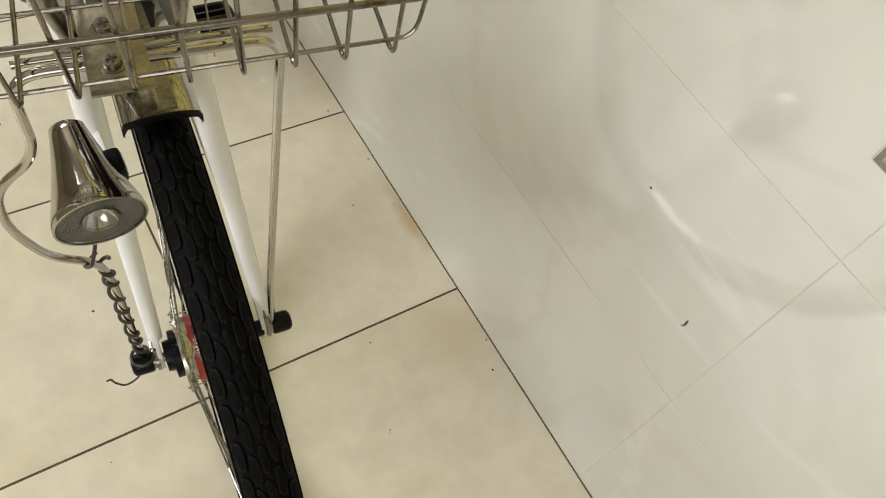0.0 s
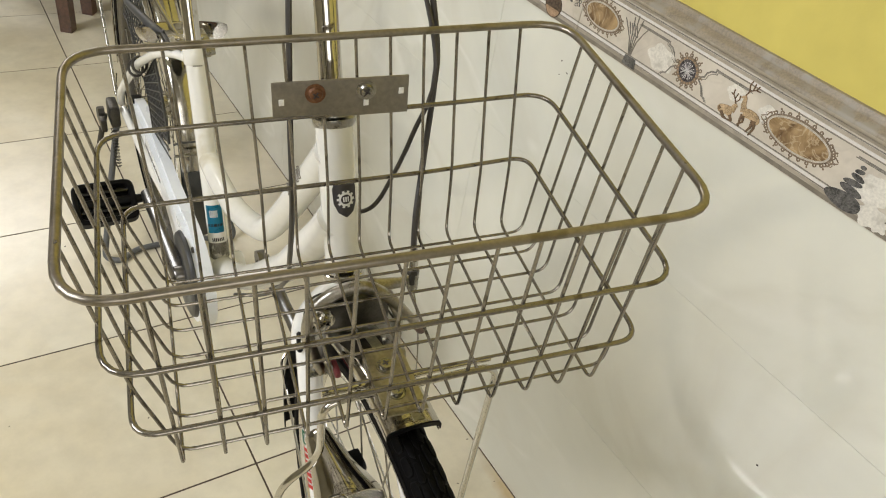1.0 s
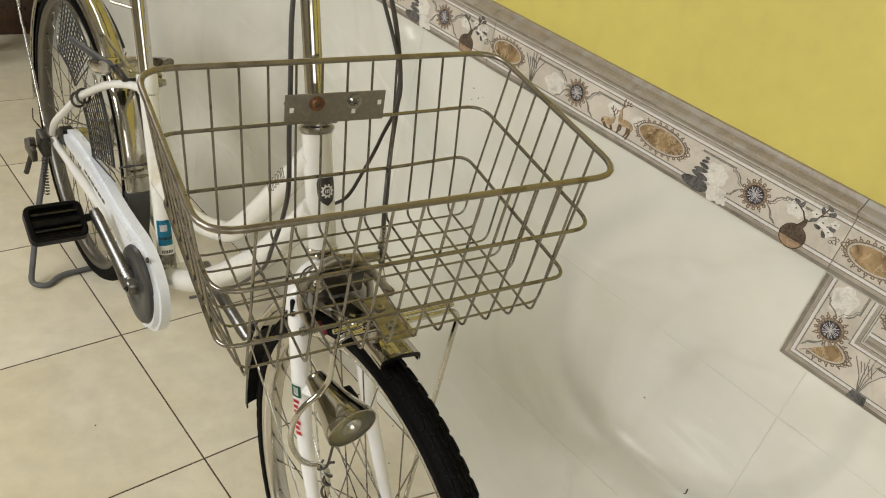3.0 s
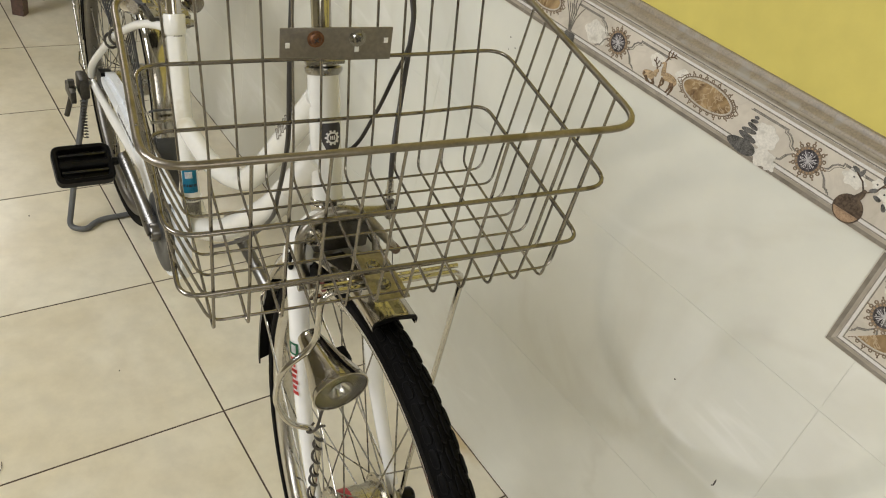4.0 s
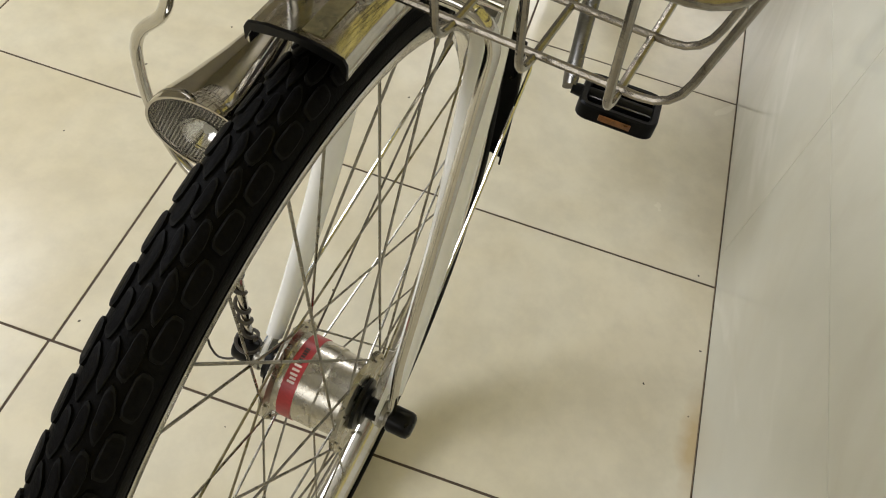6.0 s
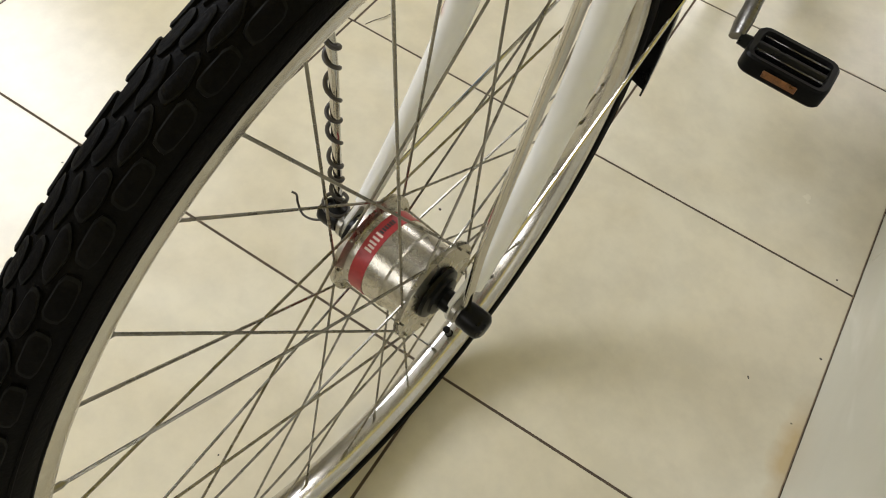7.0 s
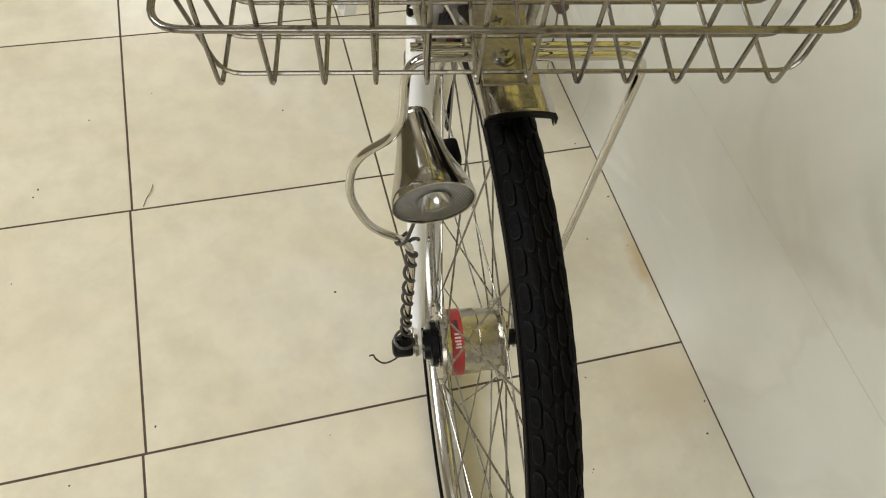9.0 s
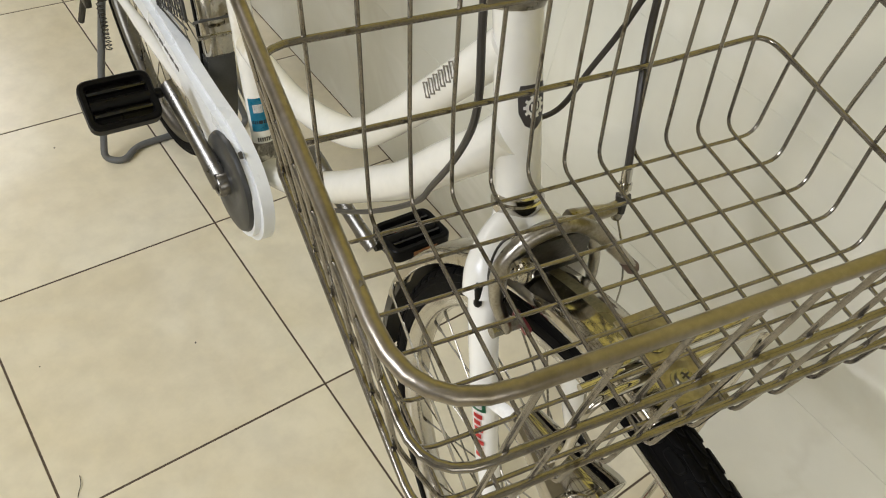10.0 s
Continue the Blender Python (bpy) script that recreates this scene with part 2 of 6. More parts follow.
PAINT = surface("white bicycle enamel", (0.76, 0.745, 0.68), 0.22, vary=0.03, scale=12, coat=0.35, wear=(0.62, 0.57, 0.44), wear_scale=9, wear_at=0.66)
FORKPAINT = surface("white fork enamel", (0.80, 0.79, 0.75), 0.2, vary=0.02, scale=12, coat=0.4)
CASE = surface("white plastic chain case", (0.74, 0.76, 0.77), 0.3, vary=0.03, scale=9)
CHROME = surface("chrome", (0.53, 0.51, 0.465), 0.08, 1.0, vary=0.06, scale=25, rough_vary=0.04, wear=(0.30, 0.26, 0.17), wear_scale=30, wear_at=0.68)
STEEL = surface("dull steel", (0.31, 0.297, 0.262), 0.28, 1.0, vary=0.18, scale=60, bump=0.1)
WIRE = surface("tarnished basket wire", (0.245, 0.224, 0.192), 0.17, 0.85, vary=0.18, scale=70, bump=0.06, bump_scale=420, wear=(0.115, 0.098, 0.074), wear_scale=90, wear_at=0.6)
RIMWIRE = surface("yellowed basket rim", (0.275, 0.245, 0.200), 0.33, 0.9, vary=0.14, scale=45, bump=0.08, bump_scale=400, wear=(0.20, 0.172, 0.125), wear_scale=30, wear_at=0.55)
ALLOY = surface("rim alloy", (0.60, 0.58, 0.54), 0.2, 1.0, vary=0.08, scale=22, bump=0.04)
BRIGHT = surface("bright reflector metal", (0.86, 0.85, 0.82), 0.12, 1.0, vary=0.05, scale=40)
LAMPCHROME = surface("dark lamp chrome", (0.48, 0.46, 0.425), 0.07, 1.0, vary=0.06, scale=25, rough_vary=0.03)
DARKSTEEL = surface("dark greasy steel", (0.07, 0.066, 0.058), 0.4, 0.8, vary=0.3, scale=70, bump=0.2)
DARKRIM = surface("dull dark rim", (0.17, 0.16, 0.14), 0.42, 1.0, vary=0.15, scale=40)
CRANK = surface("dulled crank alloy", (0.17, 0.162, 0.148), 0.3, 1.0, vary=0.15, scale=40, bump=0.08)
LEAD = surface("dark twisted lead", (0.045, 0.038, 0.030), 0.4, vary=0.2, scale=90)
HUBMETAL = surface("greyed hub alloy", (0.47, 0.445, 0.385), 0.27, 1.0, vary=0.16, scale=55, bump=0.03, bump_scale=700, wear=(0.36, 0.33, 0.27), wear_scale=40, wear_at=0.6)
SPOKE = surface("stainless spoke", (0.24, 0.225, 0.19), 0.28, 1.0, vary=0.15, scale=60)
BRAKEALLOY = surface("greyed brake alloy", (0.36, 0.335, 0.285), 0.3, 1.0, vary=0.22, scale=70, bump=0.08, bump_scale=400, wear=(0.22, 0.195, 0.145), wear_scale=45, wear_at=0.57)
BOOT = surface("brown rubber boot", (0.11, 0.07, 0.05), 0.55, vary=0.3, scale=90)
GUARD = surface("dulled mudguard chrome", (0.47, 0.445, 0.395), 0.12, 1.0, vary=0.12, scale=25, rough_vary=0.08, bump=0.03, wear=(0.24, 0.205, 0.145), wear_scale=30, wear_at=0.6)
TYREDUST = surface("dusty tread edge", (0.0052, 0.0050, 0.0047), 0.7, vary=0.6, scale=45, spec=0.12)
RUBBER = surface("black tyre rubber", (0.0034, 0.0032, 0.0031), 0.62, vary=0.35, scale=50, bump=0.2, bump_scale=600, wear=(0.006, 0.0056, 0.0053), wear_scale=40, wear_at=0.62, spec=0.055)
PEDAL = surface("worn black pedal plastic", (0.0045, 0.0043, 0.0042), 0.42, vary=0.4, scale=60, spec=0.1)
GLOSSBLACK = surface("glossy black plastic", (0.006, 0.006, 0.006), 0.12, vary=0.2, scale=60, rough_vary=0.04)
BLACK = surface("black plastic", (0.0045, 0.0044, 0.0044), 0.3, vary=0.3, scale=60, spec=0.16)
GREYP = surface("grey plastic", (0.11, 0.113, 0.11), 0.45, vary=0.12, scale=40)
DARKGREYP = surface("dark grey rubber grip", (0.05, 0.05, 0.048), 0.5, vary=0.15, scale=60)
DARKGREY = surface("dark grey plastic disc", (0.030, 0.031, 0.030), 0.42, vary=0.15, scale=40)
CABLE = surface("grey cable sleeve", (0.046, 0.041, 0.035), 0.42, vary=0.15, scale=40, spec=0.35)
RED = surface("red hub label", (0.36, 0.03, 0.035), 0.35, vary=0.15, scale=60)
PINK = surface("pale label print", (0.72, 0.60, 0.56), 0.4)
DARKPRINT = surface("dark label print", (0.035, 0.03, 0.03), 0.4)
GREEN = surface("green sticker print", (0.03, 0.18, 0.09), 0.35)
STICKRED = surface("red sticker print", (0.60, 0.06, 0.05), 0.35)
WHITEP = surface("white sticker", (0.80, 0.79, 0.76), 0.35)
BLUESTICK = surface("blue sticker", (0.02, 0.24, 0.38), 0.3, vary=0.2, scale=80)
RUST = surface("rusty screw", (0.17, 0.08, 0.04), 0.55, 0.6, vary=0.5, scale=200, bump=0.3)
OLIVE_STRIP = surface("dull olive strip", (0.24, 0.215, 0.125), 0.3, 0.5, vary=0.3, scale=45)
PLATE = surface("olive tarnished plate", (0.32, 0.288, 0.212), 0.36, 0.9, vary=0.25, scale=40, bump=0.15)
GREYPLATE = surface("grey galvanised plate", (0.245, 0.222, 0.185), 0.4, 0.8, vary=0.15, scale=30, bump=0.08)
AMBERREF = surface("dirty amber reflector", (0.17, 0.065, 0.016), 0.3, vary=0.5, scale=90)
REDREF = surface("red brake pad", (0.16, 0.03, 0.03), 0.5)
GREASE = surface("dark grease on enamel", (0.17, 0.155, 0.125), 0.5, vary=0.7, scale=70, wear=(0.55, 0.52, 0.45), wear_scale=60, wear_at=0.55)
CRUMB = surface("dark crumbs", (0.05, 0.04, 0.03), 0.8)
LENS, lnt, lb = nodes_of("clear ribbed lens")
lb.inputs["Transmission Weight"].default_value, lb.inputs["Roughness"].default_value, lb.inputs["IOR"].default_value = 1.0, 0.0, 1.25


# ---- helpers of this scene ----
WORLD = {}


def sweep(bm, pts, radius, seg=8, closed=False, flat=1.0):
    """A round bar along points; radius: one, or one for each point."""
    pts = [Vector(p) for p in pts]
    n = len(pts)
    rad = radius if isinstance(radius, (list, tuple)) else [radius] * n
    tang = []
    for i in range(n):
        a, b = (pts[(i - 1) % n], pts[(i + 1) % n]) if closed else (pts[max(i - 1, 0)], pts[min(i + 1, n - 1)])
        tang.append((b - a).normalized())
    side = tang[0].orthogonal().normalized()
    rings = []
    for i in range(n):
        side = (side - tang[i] * side.dot(tang[i])).normalized()
        up = tang[i].cross(side)
        rings.append([bm.verts.new(pts[i] + rad[i] * (math.cos(2 * math.pi * k / seg) * side + flat * math.sin(2 * math.pi * k / seg) * up)) for k in range(seg)])
    for i in range(n if closed else n - 1):
        r0, r1 = rings[i], rings[(i + 1) % n]
        shift = 0
        if closed and i == n - 1:
            shift = min(range(seg), key=lambda s: (r0[0].co - r1[s].co).length)
        for k in range(seg):
            bm.faces.new((r0[k], r0[(k + 1) % seg], r1[(k + 1 + shift) % seg], r1[(k + shift) % seg]))
    if not closed:
        bm.faces.new(rings[0][::-1]), bm.faces.new(rings[-1])
    return bm


def curve(pts, steps=6, closed=False):
    """A smooth line through points."""
    p = [Vector(v) for v in pts]
    n = len(p)
    out = []
    for i in range(n if closed else n - 1):
        a, b, c, d = (p[(i + k) % n] if closed else p[min(max(i + k, 0), n - 1)] for k in (-1, 0, 1, 2))
        for s in range(steps):
            t = s / steps
            out.append(0.5 * (2 * b + (c - a) * t + (2 * a - 5 * b + 4 * c - d) * t * t + (3 * b - a - 3 * c + d) * t**3))
    if not closed:
        out.append(p[-1])
    return out


def bent(pts, r, closed=False, steps=5):
    """A line through corners that are rounded with radius r."""
    p = [Vector(v) for v in pts]
    n = len(p)
    out = []
    for i in range(n):
        if not closed and i in (0, n - 1):
            out.append(p[i])
            continue
        a, b, c = p[i - 1], p[i], p[(i + 1) % n]
        u, v = (a - b), (c - b)
        k = min(r, u.length * 0.45, v.length * 0.45)
        s, e = b + u.normalized() * k, b + v.normalized() * k
        for j in range(steps + 1):
            t = j / steps
            out.append((1 - t) ** 2 * s + 2 * t * (1 - t) * b + t * t * e)
    return out


def lathe(bm, profile, seg=32, m=Matrix()):
    """Turn a profile of (along, radius) about the local x axis."""
    rings = []
    for a, r in profile:
        rings.append([bm.verts.new(m @ Vector((a, r * math.cos(2 * math.pi * k / seg), r * math.sin(2 * math.pi * k / seg)))) for k in range(seg)] if r > 1e-6 else [bm.verts.new(m @ Vector((a, 0, 0)))])
    for r0, r1 in zip(rings, rings[1:]):
        for k in range(seg):
            q = (k + 1) % seg
            if len(r0) == 1 and len(r1) > 1:
                bm.faces.new((r0[0], r1[q], r1[k]))
            elif len(r1) == 1 and len(r0) > 1:
                bm.faces.new((r0[k], r0[q], r1[0]))
            elif len(r0) > 1:
                bm.faces.new((r0[k], r0[q], r1[q], r1[k]))
    return bm


def block(bm, lo, hi, bevel=0.0, m=Matrix()):
    b2 = bmesh.new()
    bmesh.ops.create_cube(b2, size=1)
    lo, hi = Vector(lo), Vector(hi)
    for v in b2.verts:
        v.co = Vector((lo[i] + (v.co[i] + 0.5) * (hi[i] - lo[i]) for i in range(3)))
    if bevel:
        bmesh.ops.bevel(b2, geom=b2.edges[:], offset=bevel, segments=2, affect="EDGES", profile=0.6)
    return merge(bm, b2, m)


def merge(bm, other, m=Matrix()):
    idx = {v: bm.verts.new(m @ v.co) for v in other.verts}
    for f in other.faces:
        bm.faces.new([idx[v] for v in f.verts])
    other.free()
    return bm


def slab(bm, outline, thick, m=Matrix(), bevel=0.0):
    """A flat plate: outline points (a, b) in the local xy plane, from z 0 to thick."""
    b2 = bmesh.new()
    f = b2.faces.new([b2.verts.new((a, b, 0)) for a, b in outline])
    ex = bmesh.ops.extrude_face_region(b2, geom=[f])
    for v in ex["geom"]:
        if isinstance(v, bmesh.types.BMVert):
            v.co.z += thick
    bmesh.ops.recalc_face_normals(b2, faces=b2.faces[:])
    if bevel:
        bmesh.ops.bevel(b2, geom=[e for e in b2.edges if abs(e.verts[0].co.z - e.verts[1].co.z) < 1e-7 and e.verts[0].co.z > thick / 2], offset=bevel, segments=2, affect="EDGES")
    return merge(bm, b2, m)


def disc(bm, x, y, rx, ry, thick, m=Matrix(), n=24, wave=0.0, lobes=12, turn=0.0):
    pts = []
    for k in range(n):
        a = 2 * math.pi * k / n
        w = 1 + wave * math.cos(lobes * a)
        u, v = rx * w * math.cos(a), ry * w * math.sin(a)
        pts.append((x + u * math.cos(turn) - v * math.sin(turn), y + u * math.sin(turn) + v * math.cos(turn)))
    return slab(bm, pts, thick, m)


def to_mesh(name, bm, material, smooth=40):
    bmesh.ops.recalc_face_normals(bm, faces=bm.faces[:])
    me = bpy.data.meshes.new(name)
    bm.to_mesh(me)
    bm.free()
    me.materials.append(material)
    if smooth:
        me.shade_smooth()
        me.set_sharp_from_angle(angle=radians(smooth))
    return me


def place(ob, m, parent=None):
    WORLD[ob] = m
    if parent:
        ob.parent = parent
        ob.matrix_parent_inverse = WORLD[parent].inverted()
    ob.matrix_basis = m
    return ob


def part(name, bm, material, parent, label="", m=Matrix(), smooth=40):
    me = bm if isinstance(bm, bpy.types.Mesh) else to_mesh(name, bm, material, smooth)
    ob = place(new(name, me), m, parent)
    return tagged(ob, label) if label else ob


def thing(name, bm, material, label, category, group="", kind="", m=Matrix(), smooth=40):
    return tagged(part(name, bm, material, None, "", m, smooth), label, category, group, kind)


B = bmesh.new

# ---- the large structure ----
XW, Y0, Y1, H = -3.4, -2.6, 4.6, 3.5   # west wall, south wall, north wall, ceiling height


def wall_with_opening(name, along, lo, hi, at, thick, opening, material, label):
    """A wall from lo to hi along an axis ('x' or 'y'), at a place on the other axis; opening: (a0, a1, z0, z1)."""
    bm = B()
    a0, a1, z0, z1 = opening
    for p, q, u, v in ((lo, a0, 0, H), (a1, hi, 0, H), (a0, a1, 0, z0), (a0, a1, z1, H)):
        if q - p > 1e-4 and v - u > 1e-4:
            if along == "y":
                block(bm, (min(at, at + thick), p, u), (max(at, at + thick), q, v))
            else:
                block(bm, (p, min(at, at + thick), u), (q, max(at, at + thick), v))
    bmesh.ops.remove_doubles(bm, verts=bm.verts[:], dist=1e-5)
    return thing(name, bm, material, label, "wall", kind="structure", smooth=0)


floor = thing("floor", block(B(), (XW, Y0, -0.12), (0.0, Y1, -0.0007)), GROUT, "beige glazed floor tiles with dark grout lines", "floor", kind="structure", smooth=0)
wall_east = thing("wall_east", block(B(), (0.0007, Y0, 0), (0.16, Y1, 0.905)), WALL_GROUT, "wall with marbled white tiles below yellow paint", "wall", kind="structure", smooth=0)
part("painted_wall", block(B(), (0.004, Y0, 0.905), (0.16, Y1, H)), YELLOW, wall_east, "yellow painted upper wall", smooth=0)
# three walls and a ceiling out of view, added to shape bounce and reflections
wall_with_opening("wall_west", "y", Y0, Y1, XW, -0.15, (-1.01, 1.25, 1.72, 3.36), CREAM, "unseen cream wall with a tall window opening to daylight")
# south and north openings are invented to go with the fill lamps
wall_with_opening("wall_south", "x", XW, 0.16, Y0, -0.15, (-2.3, -0.8, 1.05, 2.25), CREAM, "unseen plain cream wall with an opening added behind a fill lamp")
wall_with_opening("wall_north", "x", XW, 0.16, Y1, 0.15, (-1.6, -0.2, 2.4, 3.2), CREAM, "unseen plain cream wall with a high opening added behind a fill lamp")
thing("ceiling", block(B(), (XW - 0.15, Y0 - 0.15, H), (0.16, Y1 + 0.15, H + 0.12)), CEILING, "unseen plain white ceiling closing the room", "ceiling", kind="structure", smooth=0)

# rail along the top of the tiling: a half-round moulding with a fillet
bm = B()
prof = [(0.004, 0.8905), (-0.0035, 0.8905), (-0.0035, 0.894)] + [(-0.0035 - 0.0085 * math.sin(math.pi * k / 8), 0.894 + 0.0125 * (1 - math.cos(math.pi * k / 8)) / 2 * 1.0) for k in range(1, 8)] + [(-0.0035, 0.9085), (-0.0028, 0.9125), (-0.0010, 0.9150), (0.004, 0.9150)]
for a, b in ((Y0, -1.303), (-1.303, -0.703), (-0.703, -0.103), (-0.103, 0.497), (0.497, 1.097), (1.097, 2.297), (2.297, Y1)):
    r0 = [bm.verts.new((x, a + 0.0004, z)) for x, z in prof]
    r1 = [bm.verts.new((x, b - 0.0004, z)) for x, z in prof]
    for k in range(len(prof) - 1):
        bm.faces.new((r0[k], r0[k + 1], r1[k + 1], r1[k])).material_index = 1 if prof[k][1] > 0.899 else 0
    bm.faces.new(r0), bm.faces.new(r1[::-1])
trim = thing("trim", bm, RAIL, "grey marbled ceramic rail above the border", "trim", kind="structure")
trim.data.materials.append(GRIME)

# ---- wooden furniture at the far end ----
def bench():
    m = pose(-0.30, 1.92, 0, 0, 0, 55)
    ob = place(new("bench"), m)
    tagged(ob, "dark brown varnished wooden bench with square legs", "bench")
    for x in (-0.080, 0.080):
        for y in (0.0, 0.62):
            part("leg", sweep(B(), [(x, y, 0), (x, y, 0.38)], [0.026, 0.032], 4), WOOD, ob, "", m, 20)
    for k in range(3):
        part("seat_board", block(B(), (-0.15 + 0.102 * k, -0.06, 0.38), (-0.05 + 0.102 * k, 0.70, 0.41), 0.004), WOOD, ob, "", m)
    part("apron", block(B(), (-0.070, 0.02, 0.31), (-0.050, 0.60, 0.378), 0.003), WOOD, ob, "", m)
    part("apron", block(B(), (0.050, 0.02, 0.31), (0.070, 0.60, 0.378), 0.003), WOOD, ob, "", m)


def cabinet():
    ob = place(new("cabinet"), pose(-0.22, 2.45, 0))
    tagged(ob, "dark brown wooden cabinet standing against the tiled wall", "cabinet")
    part("body", block(B(), (-0.44, 2.12, 0.05), (-0.006, 2.65, 0.95), 0.004), WOOD, ob)
    part("plinth", block(B(), (-0.42, 2.14, 0.0), (-0.02, 2.63, 0.05), 0.002), WOOD, ob)
    for x in (-0.432, -0.219):
        door = part("door", block(B(), (x, 2.102, 0.07), (x + 0.205, 2.1185, 0.93), 0.004), WOOD, ob)
        part("handle", block(B(), (x + (0.182 if x < -0.3 else 0.012), 2.092, 0.45), (x + (0.193 if x < -0.3 else 0.023), 2.102, 0.55), 0.003), STEEL, door)


bench()
cabinet()

# ---- the bicycle ----
RAKE = radians(70)
AXIS = Vector((0, math.cos(RAKE), math.sin(RAKE)))
HEAD = Vector((-0.402, -0.257, 0.681))                       # foot of the head tube
FRAME = Matrix.Translation((HEAD.x, HEAD.y, 0)) @ pose(0, 0, 0, 0, 0, -3)
STEER = Matrix.Translation(HEAD) @ pose(0, 0, 0, 0, 0, -3) @ Matrix.Rotation(radians(-4.7), 4, AXIS)    # fork and wheel
CARRY = Matrix.Translation(HEAD) @ pose(0, 0, 0, 0, 0, -3) @ Matrix.Rotation(radians(-6.5), 4, AXIS)    # rods and lamp, a little askew
BASKET = Matrix.Translation(HEAD + Vector((0.0001, 0.0148, 0.0175))) @ pose(0, 0, 0, 0, 0, -3) @ Matrix.Rotation(radians(-11.5), 4, AXIS) @ Matrix.Rotation(radians(9.57), 4, (9.47, -0.13, 1.35))
PLATE_AT = Matrix.Translation(HEAD) @ pose(0, 0, 0, 0, 0, -3) @ Matrix.Rotation(radians(-11.5), 4, AXIS)
AXLE = Vector((0.003, -0.216, -0.3530))                      # front axle, in STEER
R = 0.3284                                                   # wheel radius
BB, REAR = Vector((0, 0.455, 0.297)), Vector((0, 0.955, 0.337))

bicycle = place(new("bicycle"), pose(-0.38, 0.0, 0))
tagged(bicycle, "white city bicycle with a wire front basket on its stand", "bicycle")


def tread(bm, rows):
    """Blocks on the crown of a tyre. rows: (angle across, half width, half length, count, phase, height, waviness, squareness)."""
    minor, major, n = 0.0188, R - 0.0198, 16
    for across, hw, hl, count, phase, high, wavy, square in rows:
        for k in range(count):
            a = 2 * math.pi * (k + phase) / count
            flip = -1 if k % 2 else 1
            rings = []
            for rr, sh in ((minor - 0.002, 1.0), (minor + high * 0.72, 0.95), (minor + high, 0.80)):
                ring = []
                for q in range(n):
                    w = 2 * math.pi * (q + 0.5) / n
                    c, d = math.cos(w), math.sin(w)
                    fit = (abs(c) ** square + abs(d) ** square) ** (-1 / square)
                    u = c * fit * (1 + wavy * math.cos(3 * w + 0.9 * flip))
                    v = d * fit * (1 + wavy * math.sin(2 * w)) + 0.9 * wavy * u * flip
                    ph, th = across + u * hw * sh, a + v * hl * sh
                    ring.append(bm.verts.new((0.95 * rr * math.sin(ph), -(major + rr * math.cos(ph)) * math.sin(th), (major + rr * math.cos(ph)) * math.cos(th))))
                rings.append(ring)
            bm.faces.new(rings[2])
            for lo, hi, dusty in ((rings[0], rings[1], 0), (rings[1], rings[2], 1)):
                for q in range(n):
                    bm.faces.new((lo[q], lo[(q + 1) % n], hi[(q + 1) % n], hi[q])).material_index = dusty
    return bm


def torus(bm, major, minor, flat=1.0, n=120, seg=18):
    rings = []
    for i in range(n):
        a = 2 * math.pi * i / n
        rings.append([bm.verts.new((flat * minor * math.sin(2 * math.pi * k / seg), -(major + minor * math.cos(2 * math.pi * k / seg)) * math.sin(a), (major + minor * math.cos(2 * math.pi * k / seg)) * math.cos(a))) for k in range(seg)])
    for i in range(n):
        for k in range(seg):
            bm.faces.new((rings[i][k], rings[i][(k + 1) % seg], rings[(i + 1) % n][(k + 1) % seg], rings[(i + 1) % n][k]))
    return bm


def ring_of(bm, profile, n=120):
    """Turn a closed profile of (x, radius) about the axle."""
    rings = [[bm.verts.new((x, -r * math.sin(2 * math.pi * i / n), r * math.cos(2 * math.pi * i / n))) for x, r in profile] for i in range(n)]
    for i in range(n):
        for k in range(len(profile)):
            q = (k + 1) % len(profile)
            bm.faces.new((rings[i][k], rings[i][q], rings[(i + 1) % n][q], rings[(i + 1) % n][k]))
    return bm


RIM_PROFILE = [(-0.0145, 0.3005), (-0.0155, 0.2995), (-0.0150, 0.2915), (-0.0125, 0.2870), (-0.006, 0.2845), (0.006, 0.2845), (0.0125, 0.2870), (0.0150, 0.2915), (0.0155, 0.2995), (0.0145, 0.3005), (0.012, 0.294), (-0.012, 0.294)]
TYRE_MESH = torus(B(), R - 0.0198, 0.0188, 0.95)
tread(TYRE_MESH, [(-0.80, 0.22, 0.0310, 86, 0.0, 0.0017, 0.04, 4), (0.80, 0.22, 0.0310, 86, 0.5, 0.0017, 0.04, 4), (-0.36, 0.17, 0.0325, 86, 0.42, 0.0013, 0.16, 3), (0.36, 0.17, 0.0325, 86, 0.92, 0.0013, 0.16, 3), (0.0, 0.135, 0.0300, 86, 0.2, 0.0011, 0.18, 3)])
for side in (-1, 1):
    for ph, high in ((1.32, 0.0007), (1.95, 0.0006)):
        x, r = side * 0.95 * 0.0188 * math.sin(ph), R - 0.0198 + 0.0188 * math.cos(ph)
        ring_of(TYRE_MESH, [(x - side * 0.0012, r), (x, r + 0.0009), (x + side * high, r), (x, r - 0.0009)])
TYRE_MESH = to_mesh("tyre", TYRE_MESH, RUBBER, 35)
TYRE_MESH.materials.append(TYREDUST)


